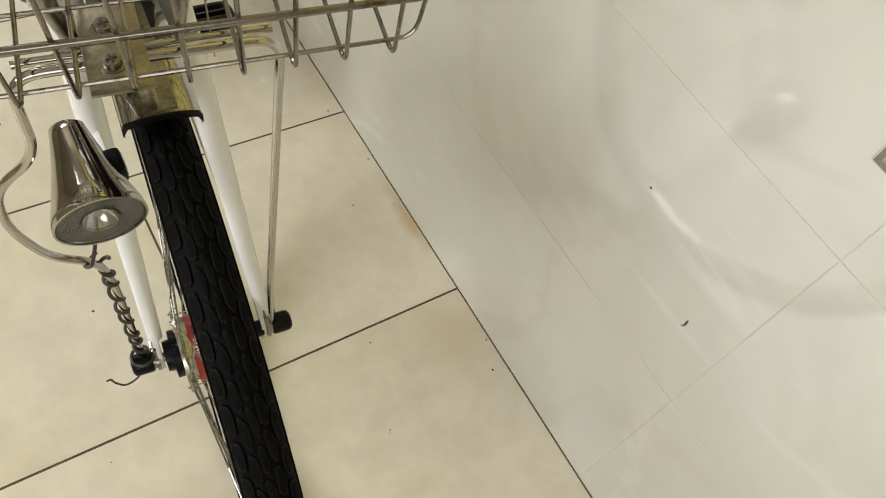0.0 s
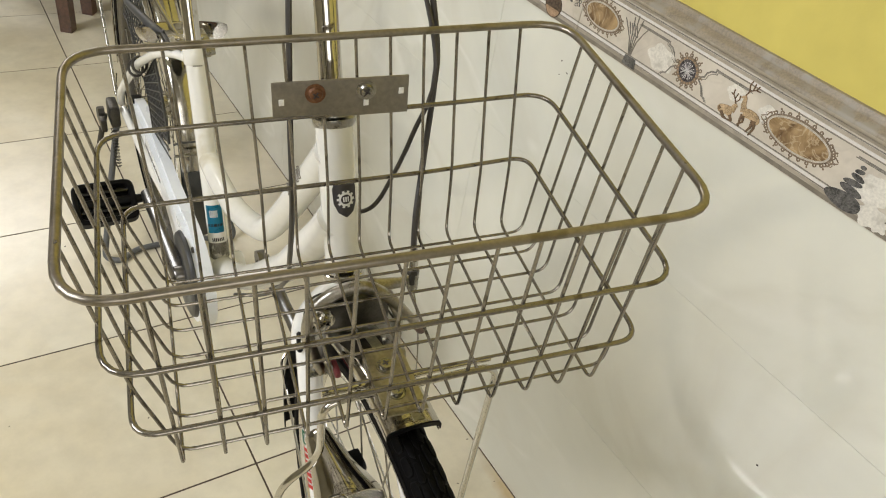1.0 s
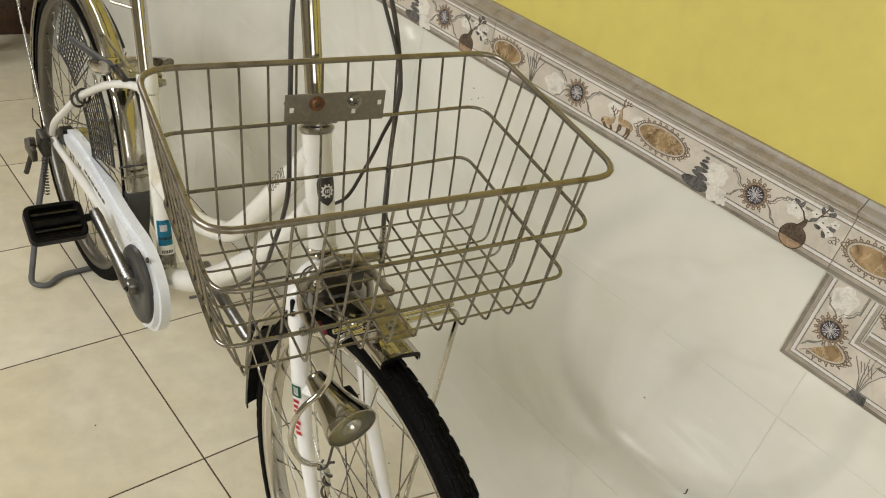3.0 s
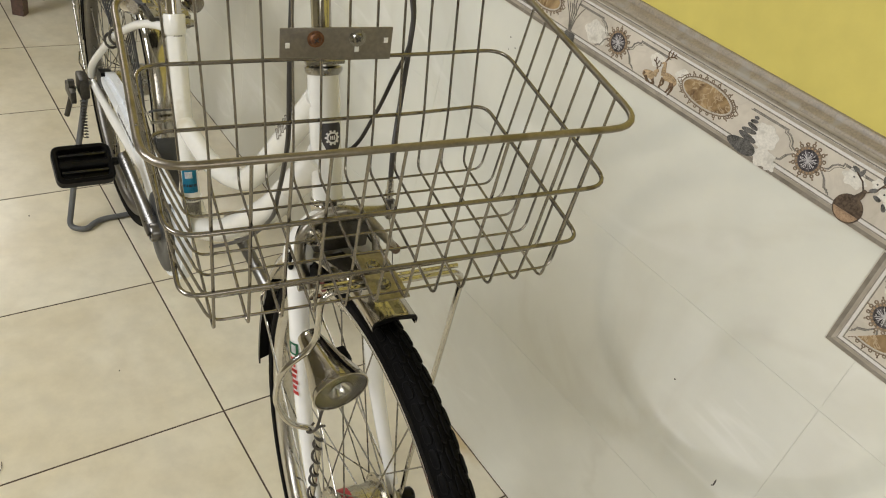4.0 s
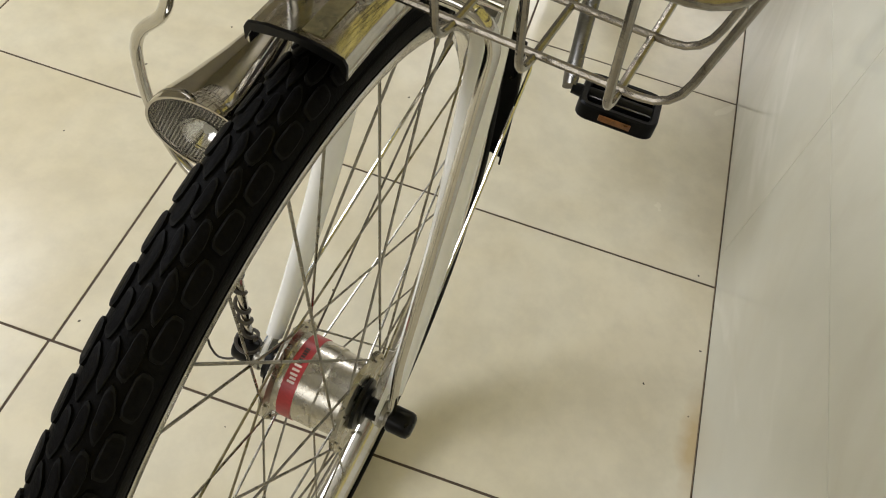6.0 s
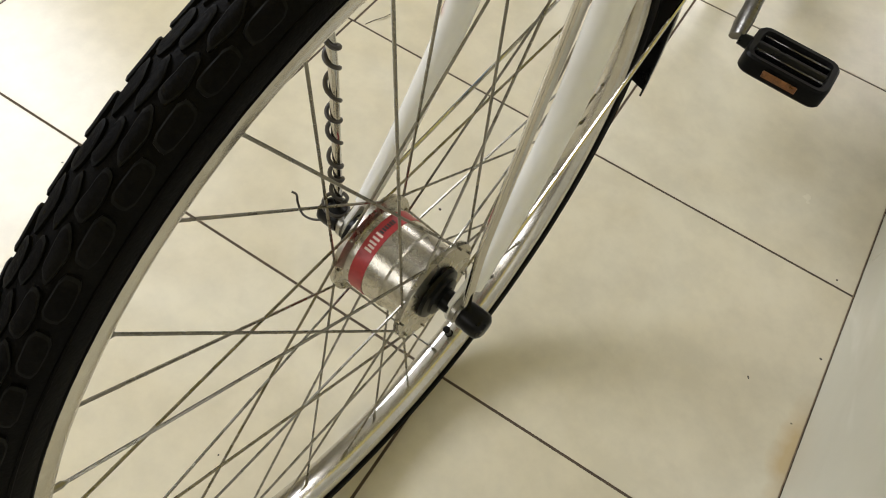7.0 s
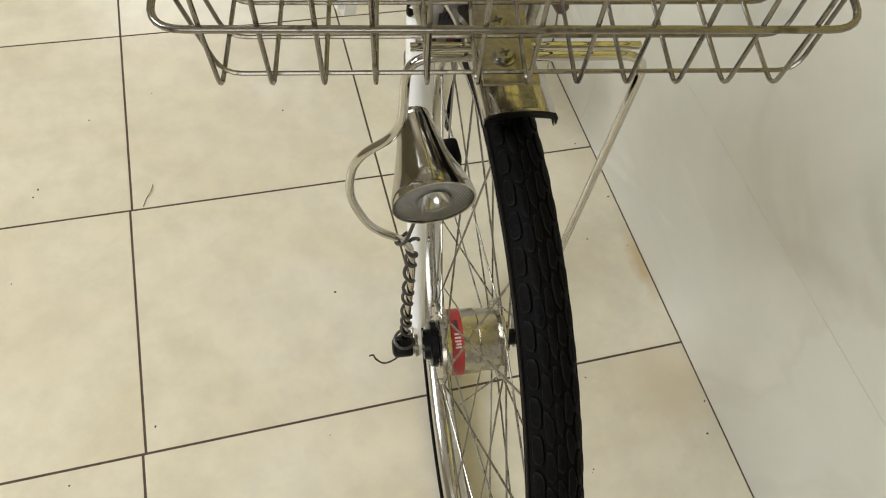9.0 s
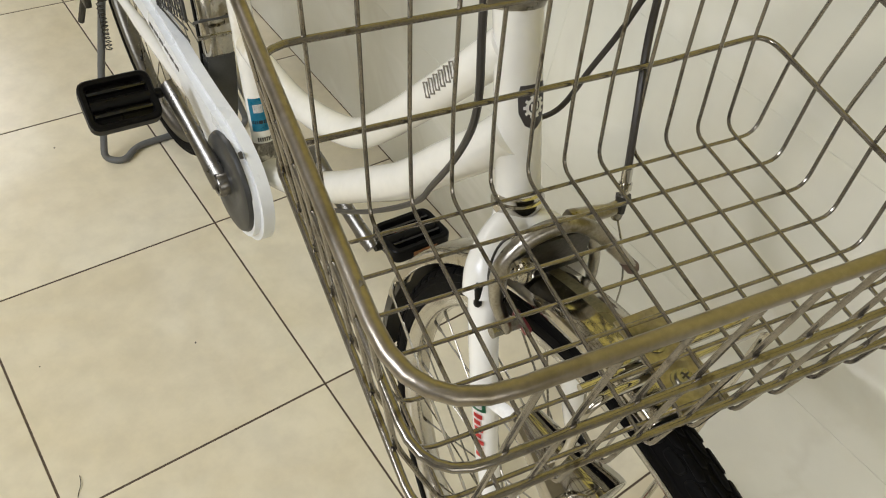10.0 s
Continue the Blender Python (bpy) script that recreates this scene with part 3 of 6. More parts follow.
def spoke_mesh(side, lead, flange_x, flange_r):
    cross = radians(62) * lead
    h = Vector((side * flange_x, -flange_r * math.sin(cross), flange_r * math.cos(cross)))
    e = Vector((side * 0.002, 0, 0.2860))
    bm = B()
    sweep(bm, [h - Vector((side * 0.004 * lead, 0, 0)), h, h + (e - h) * 0.1, e], 0.00102, 6)
    d = (h - e).normalized()
    sweep(bm, [e - d * 0.001, e + d * 0.011, e + d * 0.013], [0.0019, 0.0019, 0.0011], 8)
    return to_mesh("spoke", bm, SPOKE)


def wheel(name, m, flange_x, flange_r, turn, metal):
    """Rim with its tyre, spokes and valve. Returns the rim."""
    rim = part(name, ring_of(B(), RIM_PROFILE), metal, bicycle, "silver alloy rim with crossed steel spokes", m)
    part("tyre", TYRE_MESH, None, rim, "black tyre with a blocky tread", m)
    kinds = {(s, l): spoke_mesh(s, l, flange_x, flange_r) for s in (-1, 1) for l in (-1, 1)}
    for k in range(36):
        s, l = (-1, 1)[k % 2], (-1, 1)[(k // 2 + k % 2) % 2]
        part("spoke", kinds[s, l], None, rim, "", m @ Matrix.Rotation(radians(turn + 10 * k), 4, "X"))
    bm = lathe(B(), [(-0.004, 0), (-0.004, 0.0045), (0.010, 0.0045), (0.011, 0.003), (0.026, 0.0028), (0.026, 0.004), (0.031, 0.004), (0.032, 0)], 12, Matrix.Rotation(radians(90), 4, "Y") @ Matrix.Translation((-0.2855, 0, 0)))
    bmesh.ops.scale(bm, vec=(1, 1, -1), verts=bm.verts[:])
    part("valve", bm, BLACK, rim, "black capped tyre valve", m @ Matrix.Rotation(radians(turn + 24.7), 4, "X"))
    return rim


FG = STEER @ Matrix.Translation(AXLE)                        # mudguard and stays
FW = Matrix.Translation(FG.translation + Vector((0.0005, -0.0015, -0.0002))) @ pose(0, 0, 0, 0, -0.53, 0.24) @ FG.to_3x3().to_4x4()    # the wheel sits a little askew in the fork
front = wheel("front_wheel", FW, 0.0305, 0.0385, -4.7, ALLOY)
part("hub", lathe(B(), [(-0.030, 0.012), (-0.0325, 0.020), (-0.0325, 0.0415), (-0.0285, 0.0420), (-0.0275, 0.036), (-0.0265, 0.0340), (-0.024, 0.0332), (0.006, 0.0336), (0.0075, 0.0322), (0.020, 0.0318), (0.0265, 0.0325), (0.0275, 0.036), (0.0285, 0.0420), (0.0325, 0.0415), (0.0325, 0.020), (0.030, 0.012)], 48), HUBMETAL, front, "dull alloy dynamo hub shell", FW)
part("hub_label", lathe(B(), [(-0.0215, 0.0330), (-0.0215, 0.0341), (-0.0095, 0.0341), (-0.0095, 0.0330)], 48), RED, front, "red band round the hub", FW)
bm = B()
for a, x0, x1, w in ((-52, -0.0185, -0.0125, 0.10), (-46, -0.0185, -0.0125, 0.05), (-40, -0.0185, -0.0125, 0.05), (-35, -0.0175, -0.0125, 0.04), (-30, -0.0185, -0.0125, 0.05)):
    block(bm, (x0, -0.0002, 0.0341), (x1, 0.0016, 0.0345), 0, Matrix.Rotation(radians(a + 66), 4, "X"))
part("label_print", bm, PINK, front, "", FW)
bm = B()
for a in range(7):
    block(bm, (-0.0175, -0.0004, 0.0341), (-0.0140, 0.0012, 0.0345), 0, Matrix.Rotation(radians(-12 + 4.2 * a), 4, "X"))
part("label_print", bm, DARKPRINT, front, "", FW)
part("hub_cap", lathe(B(), [(0.031, 0.010), (0.0335, 0.0215), (0.0365, 0.0205), (0.0380, 0.016), (0.040, 0.015), (0.041, 0.009)], 36), BLACK, front, "black hub end cap", FW)
part("connector", lathe(B(), [(-0.031, 0.01), (-0.034, 0.024), (-0.040, 0.024), (-0.041, 0.016), (-0.047, 0.015), (-0.047, 0.008)], 24), BLACK, front, "black dynamo connector", FW)
part("axle", lathe(B(), [(-0.060, 0), (-0.060, 0.0048), (0.060, 0.0048), (0.060, 0)], 16), STEEL, front, "", FW)
part("washer", lathe(B(), [(0.038, 0.004), (0.038, 0.0085), (0.0495, 0.0085), (0.0495, 0.004)], 20), BLACK, front, "", FW)
for s in (-1, 1):
    cap = lathe(B(), [(s * 0.0585, 0.0), (s * 0.0585, 0.0100), (s * 0.0610, 0.0108), (s * 0.0735, 0.0108), (s * 0.0765, 0.0100), (s * 0.0785, 0.0072), (s * 0.079, 0)], 24)
    part("nut_cap", cap, BLACK, front, "black rubber axle nut cap", FW)
    part("axle_washer", lathe(B(), [(s * 0.0525, 0.004), (s * 0.0525, 0.0112), (s * 0.0560, 0.0112), (s * 0.0560, 0.0085), (s * 0.0587, 0.0085), (s * 0.0587, 0.004)], 24), STEEL, front, "", FW)

# fork
fork = part("fork", sweep(B(), curve([(-0.0435, -0.058, -0.058), (-0.038, -0.048, -0.041), (-0.019, -0.034, -0.031), (0, -0.027, -0.030), (0.016, -0.034, -0.031), (0.031, -0.048, -0.041), (0.0385, -0.058, -0.058)], 5), 0.0175, 20), FORKPAINT, bicycle, "white enamelled steel fork", STEER)
for s in (-1, 1):
    x0, x1 = (0.0385, 0.0575) if s > 0 else (-0.0435, -0.0475)
    pts = curve([(x0 * 0.92, -0.050, -0.042), (x0, -0.0625, -0.070)] + [(x0 + (x1 - x0) * k, y, z) for k, y, z in ((0.25, -0.077, -0.114), (0.45, -0.099, -0.170), (0.65, -0.121, -0.223), (0.8, -0.149, -0.269), (0.9, -0.176, -0.307), (1.0, -0.203, -0.339))], 6)
    n = len(pts)
    rad = [0.0142 - 0.0020 * min(1, i / (n * 0.3)) - 0.0055 * max(0, (i / n - 0.35) / 0.65) for i in range(n)]
    part("fork_leg", sweep(B(), pts, rad, 18), FORKPAINT, fork, "", STEER)
    m = STEER @ Matrix.Translation((AXLE.x + s * 0.0505, AXLE.y, AXLE.z)) @ Matrix.Rotation(radians(90), 4, "Y")
    bm = slab(B(), [(0.014, -0.007), (0.014, 0.008), (0.0, 0.013), (-0.016, 0.028), (-0.030, 0.036), (-0.034, 0.026), (-0.020, 0.010), (-0.010, -0.006), (0.002, -0.010)], 0.004, Matrix.Translation((0, 0, -0.002)), 0.0008)
    part("dropout", bm, FORKPAINT, fork, "", m)

part("fork_crown", lathe(B(), [(-0.044, 0.0), (-0.044, 0.0225), (-0.030, 0.0228), (-0.016, 0.0205), (-0.008, 0.0185), (-0.008, 0.0)], 32, Matrix.Translation((0.004, -0.014, -0.012)) @ Matrix(((0, 1, 0, 0), (AXIS.y, 0, -AXIS.z, 0), (AXIS.z, 0, AXIS.y, 0), (0, 0, 0, 1)))), FORKPAINT, fork, "", Matrix.Translation(HEAD) @ pose(0, 0, 0, 0, 0, -3))
# plain sticker shapes on the fork leg that faces the room
def fork_sticker(z0, z1, a0, a1, material, label=""):
    """A patch wrapped round the left fork leg: heights, and degrees round from the front."""
    bm = B()
    rows = []
    for z in (z0, (z0 + z1) / 2, z1):
        y = np.interp(-z, [0.05, 0.114, 0.17, 0.223, 0.269], [-0.054, -0.077, -0.099, -0.121, -0.149])
        rows.append([bm.verts.new((-0.0450 + 0.0136 * math.sin(radians(a)), y - 0.0136 * math.cos(radians(a)), z)) for a in [a0 + (a1 - a0) * k / 6 for k in range(7)]])
    for p, q in zip(rows, rows[1:]):
        for k in range(6):
            bm.faces.new((p[k], p[k + 1], q[k + 1], q[k]))
    bmesh.ops.solidify(bm, geom=bm.faces[:], thickness=0.0004)
    part("sticker", bm, material, fork, label, STEER)


fork_sticker(-0.162, -0.147, -85, -28, GREEN, "green and red sticker shapes on the fork")
fork_sticker(-0.1595, -0.1495, -70, -42, WHITEP)
for k in range(7):
    fork_sticker(-0.1700 - 0.0068 * k, -0.1655 - 0.0068 * k, -78, -42 - (8 if k % 2 else 0), STICKRED)
part("fork_slot", sweep(B(), curve([(-0.0530, -0.0605, -0.038), (-0.0540, -0.0640, -0.048), (-0.0545, -0.0670, -0.059)], 4), [0.0018] + [0.0034] * 7 + [0.0018], 10), BLACK, fork, "dark slot in the fork leg", STEER)

# front mudguard
def mudguard(m, r, a0, a1, w, name, label, parent):
    bm = B()
    prof = [(-w, -0.007), (-w, 0.0012), (-w * 0.93, 0.0042), (-w * 0.55, 0.0066), (0, 0.0074), (w * 0.55, 0.0066), (w * 0.93, 0.0042), (w, 0.0012), (w, -0.007)]
    prof += [(x * 0.96, z - 0.0011) for x, z in prof[::-1]]
    n = max(6, int(abs(a1 - a0) / 2))
    rings = []
    for i in range(n + 1):
        a = radians(a0 + (a1 - a0) * i / n)
        rings.append([bm.verts.new((x, -(r + z) * math.sin(a), (r + z) * math.cos(a))) for x, z in prof])
    for p, q in zip(rings, rings[1:]):
        for k in range(len(prof)):
            bm.faces.new((p[k], p[(k + 1) % len(prof)], q[(k + 1) % len(prof)], q[k]))
    bm.faces.new(rings[0]), bm.faces.new(rings[-1][::-1])
    return part(name, bm, GUARD, parent, label, m, 50)


GW = FG @ Matrix.Translation((-0.003, 0, 0))
guard = mudguard(GW, 0.340, 1, -78, 0.0242, "front_mudguard", "chrome front mudguard with a black rubber edge", bicycle)
bm = B()
edge = []
for a in (1.2, 0.9):
    t = radians(a)
    edge.append([(x, -(0.340 + z) * math.sin(t), (0.340 + z) * math.cos(t)) for x, z in ((-0.0246, -0.0060), (-0.0246, 0.0014), (-0.0228, 0.0046), (-0.0134, 0.0070), (0.0, 0.0078), (0.0134, 0.0070), (0.0228, 0.0046), (0.0246, 0.0014), (0.0246, -0.0060), (0.0212, 0.0006), (0.0, 0.0042), (-0.0212, 0.0006))])
r0, r1 = ([bm.verts.new(p) for p in e] for e in edge)
for k in range(12):
    bm.faces.new((r0[k], r0[(k + 1) % 12], r1[(k + 1) % 12], r1[k]))
bm.faces.new(r0), bm.faces.new(r1[::-1])
part("rubber_edge", bm, BLACK, guard, "black rubber mudguard edge", GW)
# narrow olive strip running along the mudguard's crest
bm = B()
for i in range(14):
    t0, t1 = radians(0.3 - 1.9 * i), radians(0.3 - 1.9 * (i + 1))
    vs = [bm.verts.new((x, -(0.3477) * math.sin(t), 0.3477 * math.cos(t))) for t in (t0, t1) for x in (0.001, 0.011)]
    bm.faces.new((vs[0], vs[1], vs[3], vs[2]))
bmesh.ops.remove_doubles(bm, verts=bm.verts[:], dist=1e-6)
bmesh.ops.solidify(bm, geom=bm.faces[:], thickness=0.0006)
part("olive_strip", bm, OLIVE_STRIP, guard, "olive strip along the mudguard", GW)
bm = B()
rings = []
for i in range(9):
    a, rr = radians(-70 - 3.6 * i), 0.338
    rings.append([bm.verts.new((x, -(rr + z) * math.sin(a), (rr + z) * math.cos(a))) for x, z in ((-0.0285, -0.010), (-0.026, 0.004), (0, 0.0110), (0.026, 0.004), (0.0285, -0.010), (0.0265, -0.010), (0.024, 0.001), (0, 0.0088), (-0.024, 0.001), (-0.0265, -0.010))])
for p, q in zip(rings, rings[1:]):
    for k in range(10):
        bm.faces.new((p[k], p[(k + 1) % 10], q[(k + 1) % 10], q[k]))
bm.faces.new(rings[0]), bm.faces.new(rings[-1][::-1])
part("mud_flap", bm, BLACK, guard, "black rubber mud flap", FG)
for s in (-1, 1):
    a = radians(-72)
    e = Vector((s * 0.028, -0.338 * math.sin(a), 0.338 * math.cos(a)))
    part("guard_stay", sweep(B(), bent([(s * 0.0565, 0.0, 0.004), (s * 0.0560, 0.02, 0.008), (s * 0.037, e.y - 0.012, e.z), tuple(e)], 0.01), 0.0017, 8), CHROME, guard, "", FG)

# head tube, headset, stem
AX = Matrix(((0, 1, 0, 0), (AXIS.y, 0, -AXIS.z, 0), (AXIS.z, 0, AXIS.y, 0), (0, 0, 0, 1)))
HF = Matrix.Translation(HEAD + Vector((0.004, -0.014, -0.012))) @ pose(0, 0, 0, 0, 0, -3)
frame_body = part("frame", lathe(B(), [(0.006, 0.0), (0.006, 0.0188), (0.010, 0.0180), (0.146, 0.0180), (0.151, 0.0190), (0.151, 0.0)], 36, AX), PAINT, bicycle, "white step-through frame with two curved tubes", HF)
part("headset", lathe(B(), [(-0.010, 0.0), (-0.010, 0.0190), (-0.004, 0.0215), (0.0, 0.0215), (0.001, 0.0195), (0.006, 0.0205), (0.008, 0.018), (0.008, 0.0)], 36, AX), CHROME, frame_body, "chrome lower headset ring", HF)
part("headset", lathe(B(), [(0.150, 0.0), (0.150, 0.0195), (0.154, 0.0215), (0.158, 0.0215), (0.160, 0.0180), (0.167, 0.0180), (0.170, 0.015), (0.170, 0.0)], 12, AX), STEEL, frame_body, "", HF)
part("stem", lathe(B(), [(0.150, 0.0), (0.150, 0.0112), (0.42, 0.0112), (0.425, 0.010), (0.425, 0.0)], 24, AX), CHROME, frame_body, "chrome handlebar stem", HF)
# shield badge with a ring and teeth
bm = B()
shield = [(-0.0105, 0.0165), (0.0105, 0.0165), (0.0125, 0.010), (0.0118, -0.004), (0.0075, -0.0135), (0.0, -0.0185), (-0.0075, -0.0135), (-0.0118, -0.004), (-0.0125, 0.010)]


def wrap(bm, high):
    """Bend a flat plate (x across, y along) round the head tube's front."""
    for v in bm.verts:
        a = v.co.x / 0.018
        r = 0.018 + high + v.co.z
        v.co = AXIS * (0.081 + v.co.y) + Vector((1, 0, 0)) * r * math.sin(a) + Vector((0, -AXIS.z, AXIS.y)) * r * math.cos(a)
    return bm


def grid_plate(outline, thick, n=6):
    b2 = slab(B(), outline, thick)
    for k in range(-n, n + 1):
        bmesh.ops.bisect_plane(b2, geom=b2.verts[:] + b2.edges[:] + b2.faces[:], plane_co=(k * 0.0022, 0, 0), plane_no=(1, 0, 0))
    return b2


badge = part("badge", wrap(grid_plate(shield, 0.0008), 0.0), DARKPRINT, frame_body, "black shield badge with a pale gear ring", HF)
bm = B()
for k in range(10):
    a = 2 * math.pi * k / 10 + 0.3
    block(bm, (-0.0011, 0.0066, 0), (0.0011, 0.0086, 0.0005), 0, Matrix.Rotation(a, 4, "Z"))
for k in range(24):
    a0, a1 = 2 * math.pi * k / 24, 2 * math.pi * (k + 1) / 24
    slab(bm, [(r * math.cos(a), r * math.sin(a)) for r, a in ((0.0048, a0), (0.0068, a0), (0.0068, a1), (0.0048, a1))], 0.0005)
part("emblem", wrap(bm, 0.0009), WHITEP, frame_body, "", HF)
bm = B()
for x in (-0.0022, 0.0, 0.0022):
    block(bm, (x - 0.0006, -0.0024, 0), (x + 0.0006, 0.0024, 0.0005))
part("emblem", wrap(bm, 0.0009), WHITEP, frame_body, "", HF)

# frame tubes
UP = curve([(0, 0.030, 0.785), (0, 0.054, 0.753), (0, 0.10, 0.693), (0, 0.155, 0.623), (0, 0.215, 0.556), (0, 0.265, 0.524), (0, 0.32, 0.500), (0, 0.385, 0.481), (0, 0.455, 0.475), (0, 0.511, 0.477)], 6)
LOW = curve([(0, 0.004, 0.725), (0, 0.030, 0.688), (0, 0.072, 0.636), (0, 0.13, 0.563), (0, 0.195, 0.499), (0, 0.25, 0.446), (0, 0.32, 0.386), (0, 0.40, 0.330), (0, 0.455, 0.300)], 6)
part("top_tube", sweep(B(), UP, 0.0165, 20), PAINT, frame_body, "", FRAME)
part("down_tube", sweep(B(), LOW, 0.0195, 20), PAINT, frame_body, "", FRAME)
SEAT_DIR = Vector((0, 0.335, 0.942)).normalized()
part("seat_tube", sweep(B(), [BB, BB + SEAT_DIR * 0.365], 0.0155, 24), PAINT, frame_body, "", FRAME)
part("bottom_bracket", lathe(B(), [(-0.037, 0), (-0.037, 0.021), (-0.034, 0.0225), (0.034, 0.0225), (0.037, 0.021), (0.037, 0)], 28), PAINT, frame_body, "", FRAME @ Matrix.Translation(BB))
clamp = part("seat_clamp", sweep(B(), [BB + SEAT_DIR * s for s in (0.340, 0.342, 0.372, 0.374)], [0.0165, 0.0180, 0.0180, 0.0165], 24), PAINT, frame_body, "white seat clamp with a steel bolt", FRAME)
part("clamp_bolt", lathe(B(), [(0.014, 0.0), (0.014, 0.0085), (0.024, 0.0085), (0.026, 0.0065), (0.031, 0.006), (0.031, 0.0)], 12, FRAME @ Matrix.Translation(BB + SEAT_DIR * 0.358)), STEEL, clamp)
part("grease", sweep(B(), [BB + SEAT_DIR * 0.020, BB + SEAT_DIR * 0.030, BB + SEAT_DIR * 0.049], [0.0160, 0.0162, 0.0159], 24), GREASE, frame_body, "dark grease at the foot of the seat tube", FRAME)
part("seat_post", sweep(B(), [BB + SEAT_DIR * 0.36, BB + SEAT_DIR * 0.66], 0.0128, 20), CHROME, frame_body, "chrome seat post", FRAME)


def seat_sticker(s0, s1, a0, a1, material, name, label=""):
    """A sticker wrapped round the seat tube's front: along s, round a (degrees from the front)."""
    bm = B()
    fwd = Vector((0, -SEAT_DIR.z, SEAT_DIR.y))
    rows = []
    for s in (s0, s1):
        rows.append([bm.verts.new(BB + SEAT_DIR * s + 0.0158 * (math.sin(radians(a)) * Vector((1, 0, 0)) + math.cos(radians(a)) * fwd)) for a in [a0 + (a1 - a0) * k / 10 for k in range(11)]])
    for k in range(10):
        bm.faces.new((rows[0][k], rows[0][k + 1], rows[1][k + 1], rows[1][k]))
    bmesh.ops.solidify(bm, geom=bm.faces[:], thickness=0.0004)
    return part(name, bm, material, frame_body, label, FRAME)


seat_sticker(0.067, 0.115, -66, 36, BLUESTICK, "sticker", "blue sticker on the seat tube")
seat_sticker(0.094, 0.106, -44, 4, WHITEP, "sticker_print")
seat_sticker(0.078, 0.083, -64, 34, DARKPRINT, "sticker_print")
for k in range(5):
    seat_sticker(0.338, 0.3425, -28 + 11 * k, -22 + 11 * k, DARKPRINT, "print_bar")
for k in range(7):
    seat_sticker(0.052, 0.058, -46 + 11 * k, -39 + 11 * k, DARKPRINT, "print_bar")
# plain bars for the maker's lettering on the upper tube
bm = B()
for k in range(6):
    c = Matrix.Translation((-0.0164, 0.097 - 0.0056 * k, 0.7005 + 0.0078 * k)) @ Matrix.Rotation(radians(-36), 4, "X")
    for lo, hi in (((-0.0032, -0.0068), (-0.0020, 0.0068)), ((0.0020, -0.0068), (0.0032, 0.0068)), ((-0.0032, 0.0056), (0.0032, 0.0068)), ((-0.0032, -0.0068), (0.0032, -0.0056))):
        block(bm, (-0.0006, lo[0], lo[1]), (0.0003, hi[0], hi[1]), 0, c)
part("print_bar", bm, LINE, frame_body, "", FRAME)
for s in (-1, 1):
    part("chain_stay", sweep(B(), curve([(s * 0.022, BB.y + 0.02, BB.z), (s * 0.038, BB.y + 0.16, BB.z + 0.012), (s * 0.058, REAR.y - 0.10, REAR.z - 0.006), (s * 0.062, REAR.y, REAR.z)], 6), [0.010] * 12 + [0.008] * 7, 14), PAINT, frame_body, "", FRAME)
    part("seat_stay", sweep(B(), curve([(s * 0.012, 0.575, 0.626), (s * 0.026, 0.604, 0.621), (s * 0.041, 0.651, 0.600), (s * 0.049, 0.712, 0.563), (s * 0.056, 0.780, 0.517), (s * 0.062, 0.844, 0.463), (s * 0.069, 0.908, 0.403), (s * 0.066, REAR.y - 0.008, REAR.z + 0.02)], 6), 0.0074, 14), PAINT, frame_body, "", FRAME)

# rear wheel, mudguard, skirt guard
RW = FRAME @ Matrix.Translation(REAR)
rear = wheel("rear_wheel", RW, 0.028, 0.026, 0, DARKRIM)
part("hub", lathe(B(), [(-0.058, 0.0), (-0.058, 0.012), (-0.034, 0.014), (-0.030, 0.030), (-0.026, 0.030), (-0.024, 0.022), (0.024, 0.022), (0.026, 0.030), (0.030, 0.030), (0.034, 0.030), (0.056, 0.034), (0.060, 0.0)], 28), HUBMETAL, rear, "", RW)
rg = mudguard(RW, 0.340, 82.5, -100, 0.0215, "rear_mudguard", "chrome rear mudguard", bicycle)
bm = B()
rings = []
for k in range(9):
    a = radians(81 + 3.2 * k)
    rings.append([bm.verts.new((x, -(0.340 + z) * math.sin(a), (0.340 + z) * math.cos(a))) for x, z in ((-0.0225, -0.010), (-0.021, 0.004), (0, 0.0105), (0.021, 0.004), (0.0225, -0.010), (0.0205, -0.010), (0.019, 0.001), (0, 0.0080), (-0.019, 0.001), (-0.0205, -0.010))])
for p, q in zip(rings, rings[1:]):
    for k in range(10):
        bm.faces.new((p[k], p[(k + 1) % 10], q[(k + 1) % 10], q[k]))
bm.faces.new(rings[0]), bm.faces.new(rings[-1][::-1])
part("mud_flap", bm, DARKGREYP, rg, "black end of the rear mudguard", RW)
part("guard_strap", sweep(B(), [(-0.029, -0.338 * math.sin(radians(72)), 0.338 * math.cos(radians(72)) - 0.004), (-0.024, -0.346 * math.sin(radians(72)), 0.346 * math.cos(radians(72))), (0.024, -0.346 * math.sin(radians(72)), 0.346 * math.cos(radians(72))), (0.029, -0.338 * math.sin(radians(72)), 0.338 * math.cos(radians(72)) - 0.004)], 0.0022, 8), DARKGREYP, rg, "", RW)
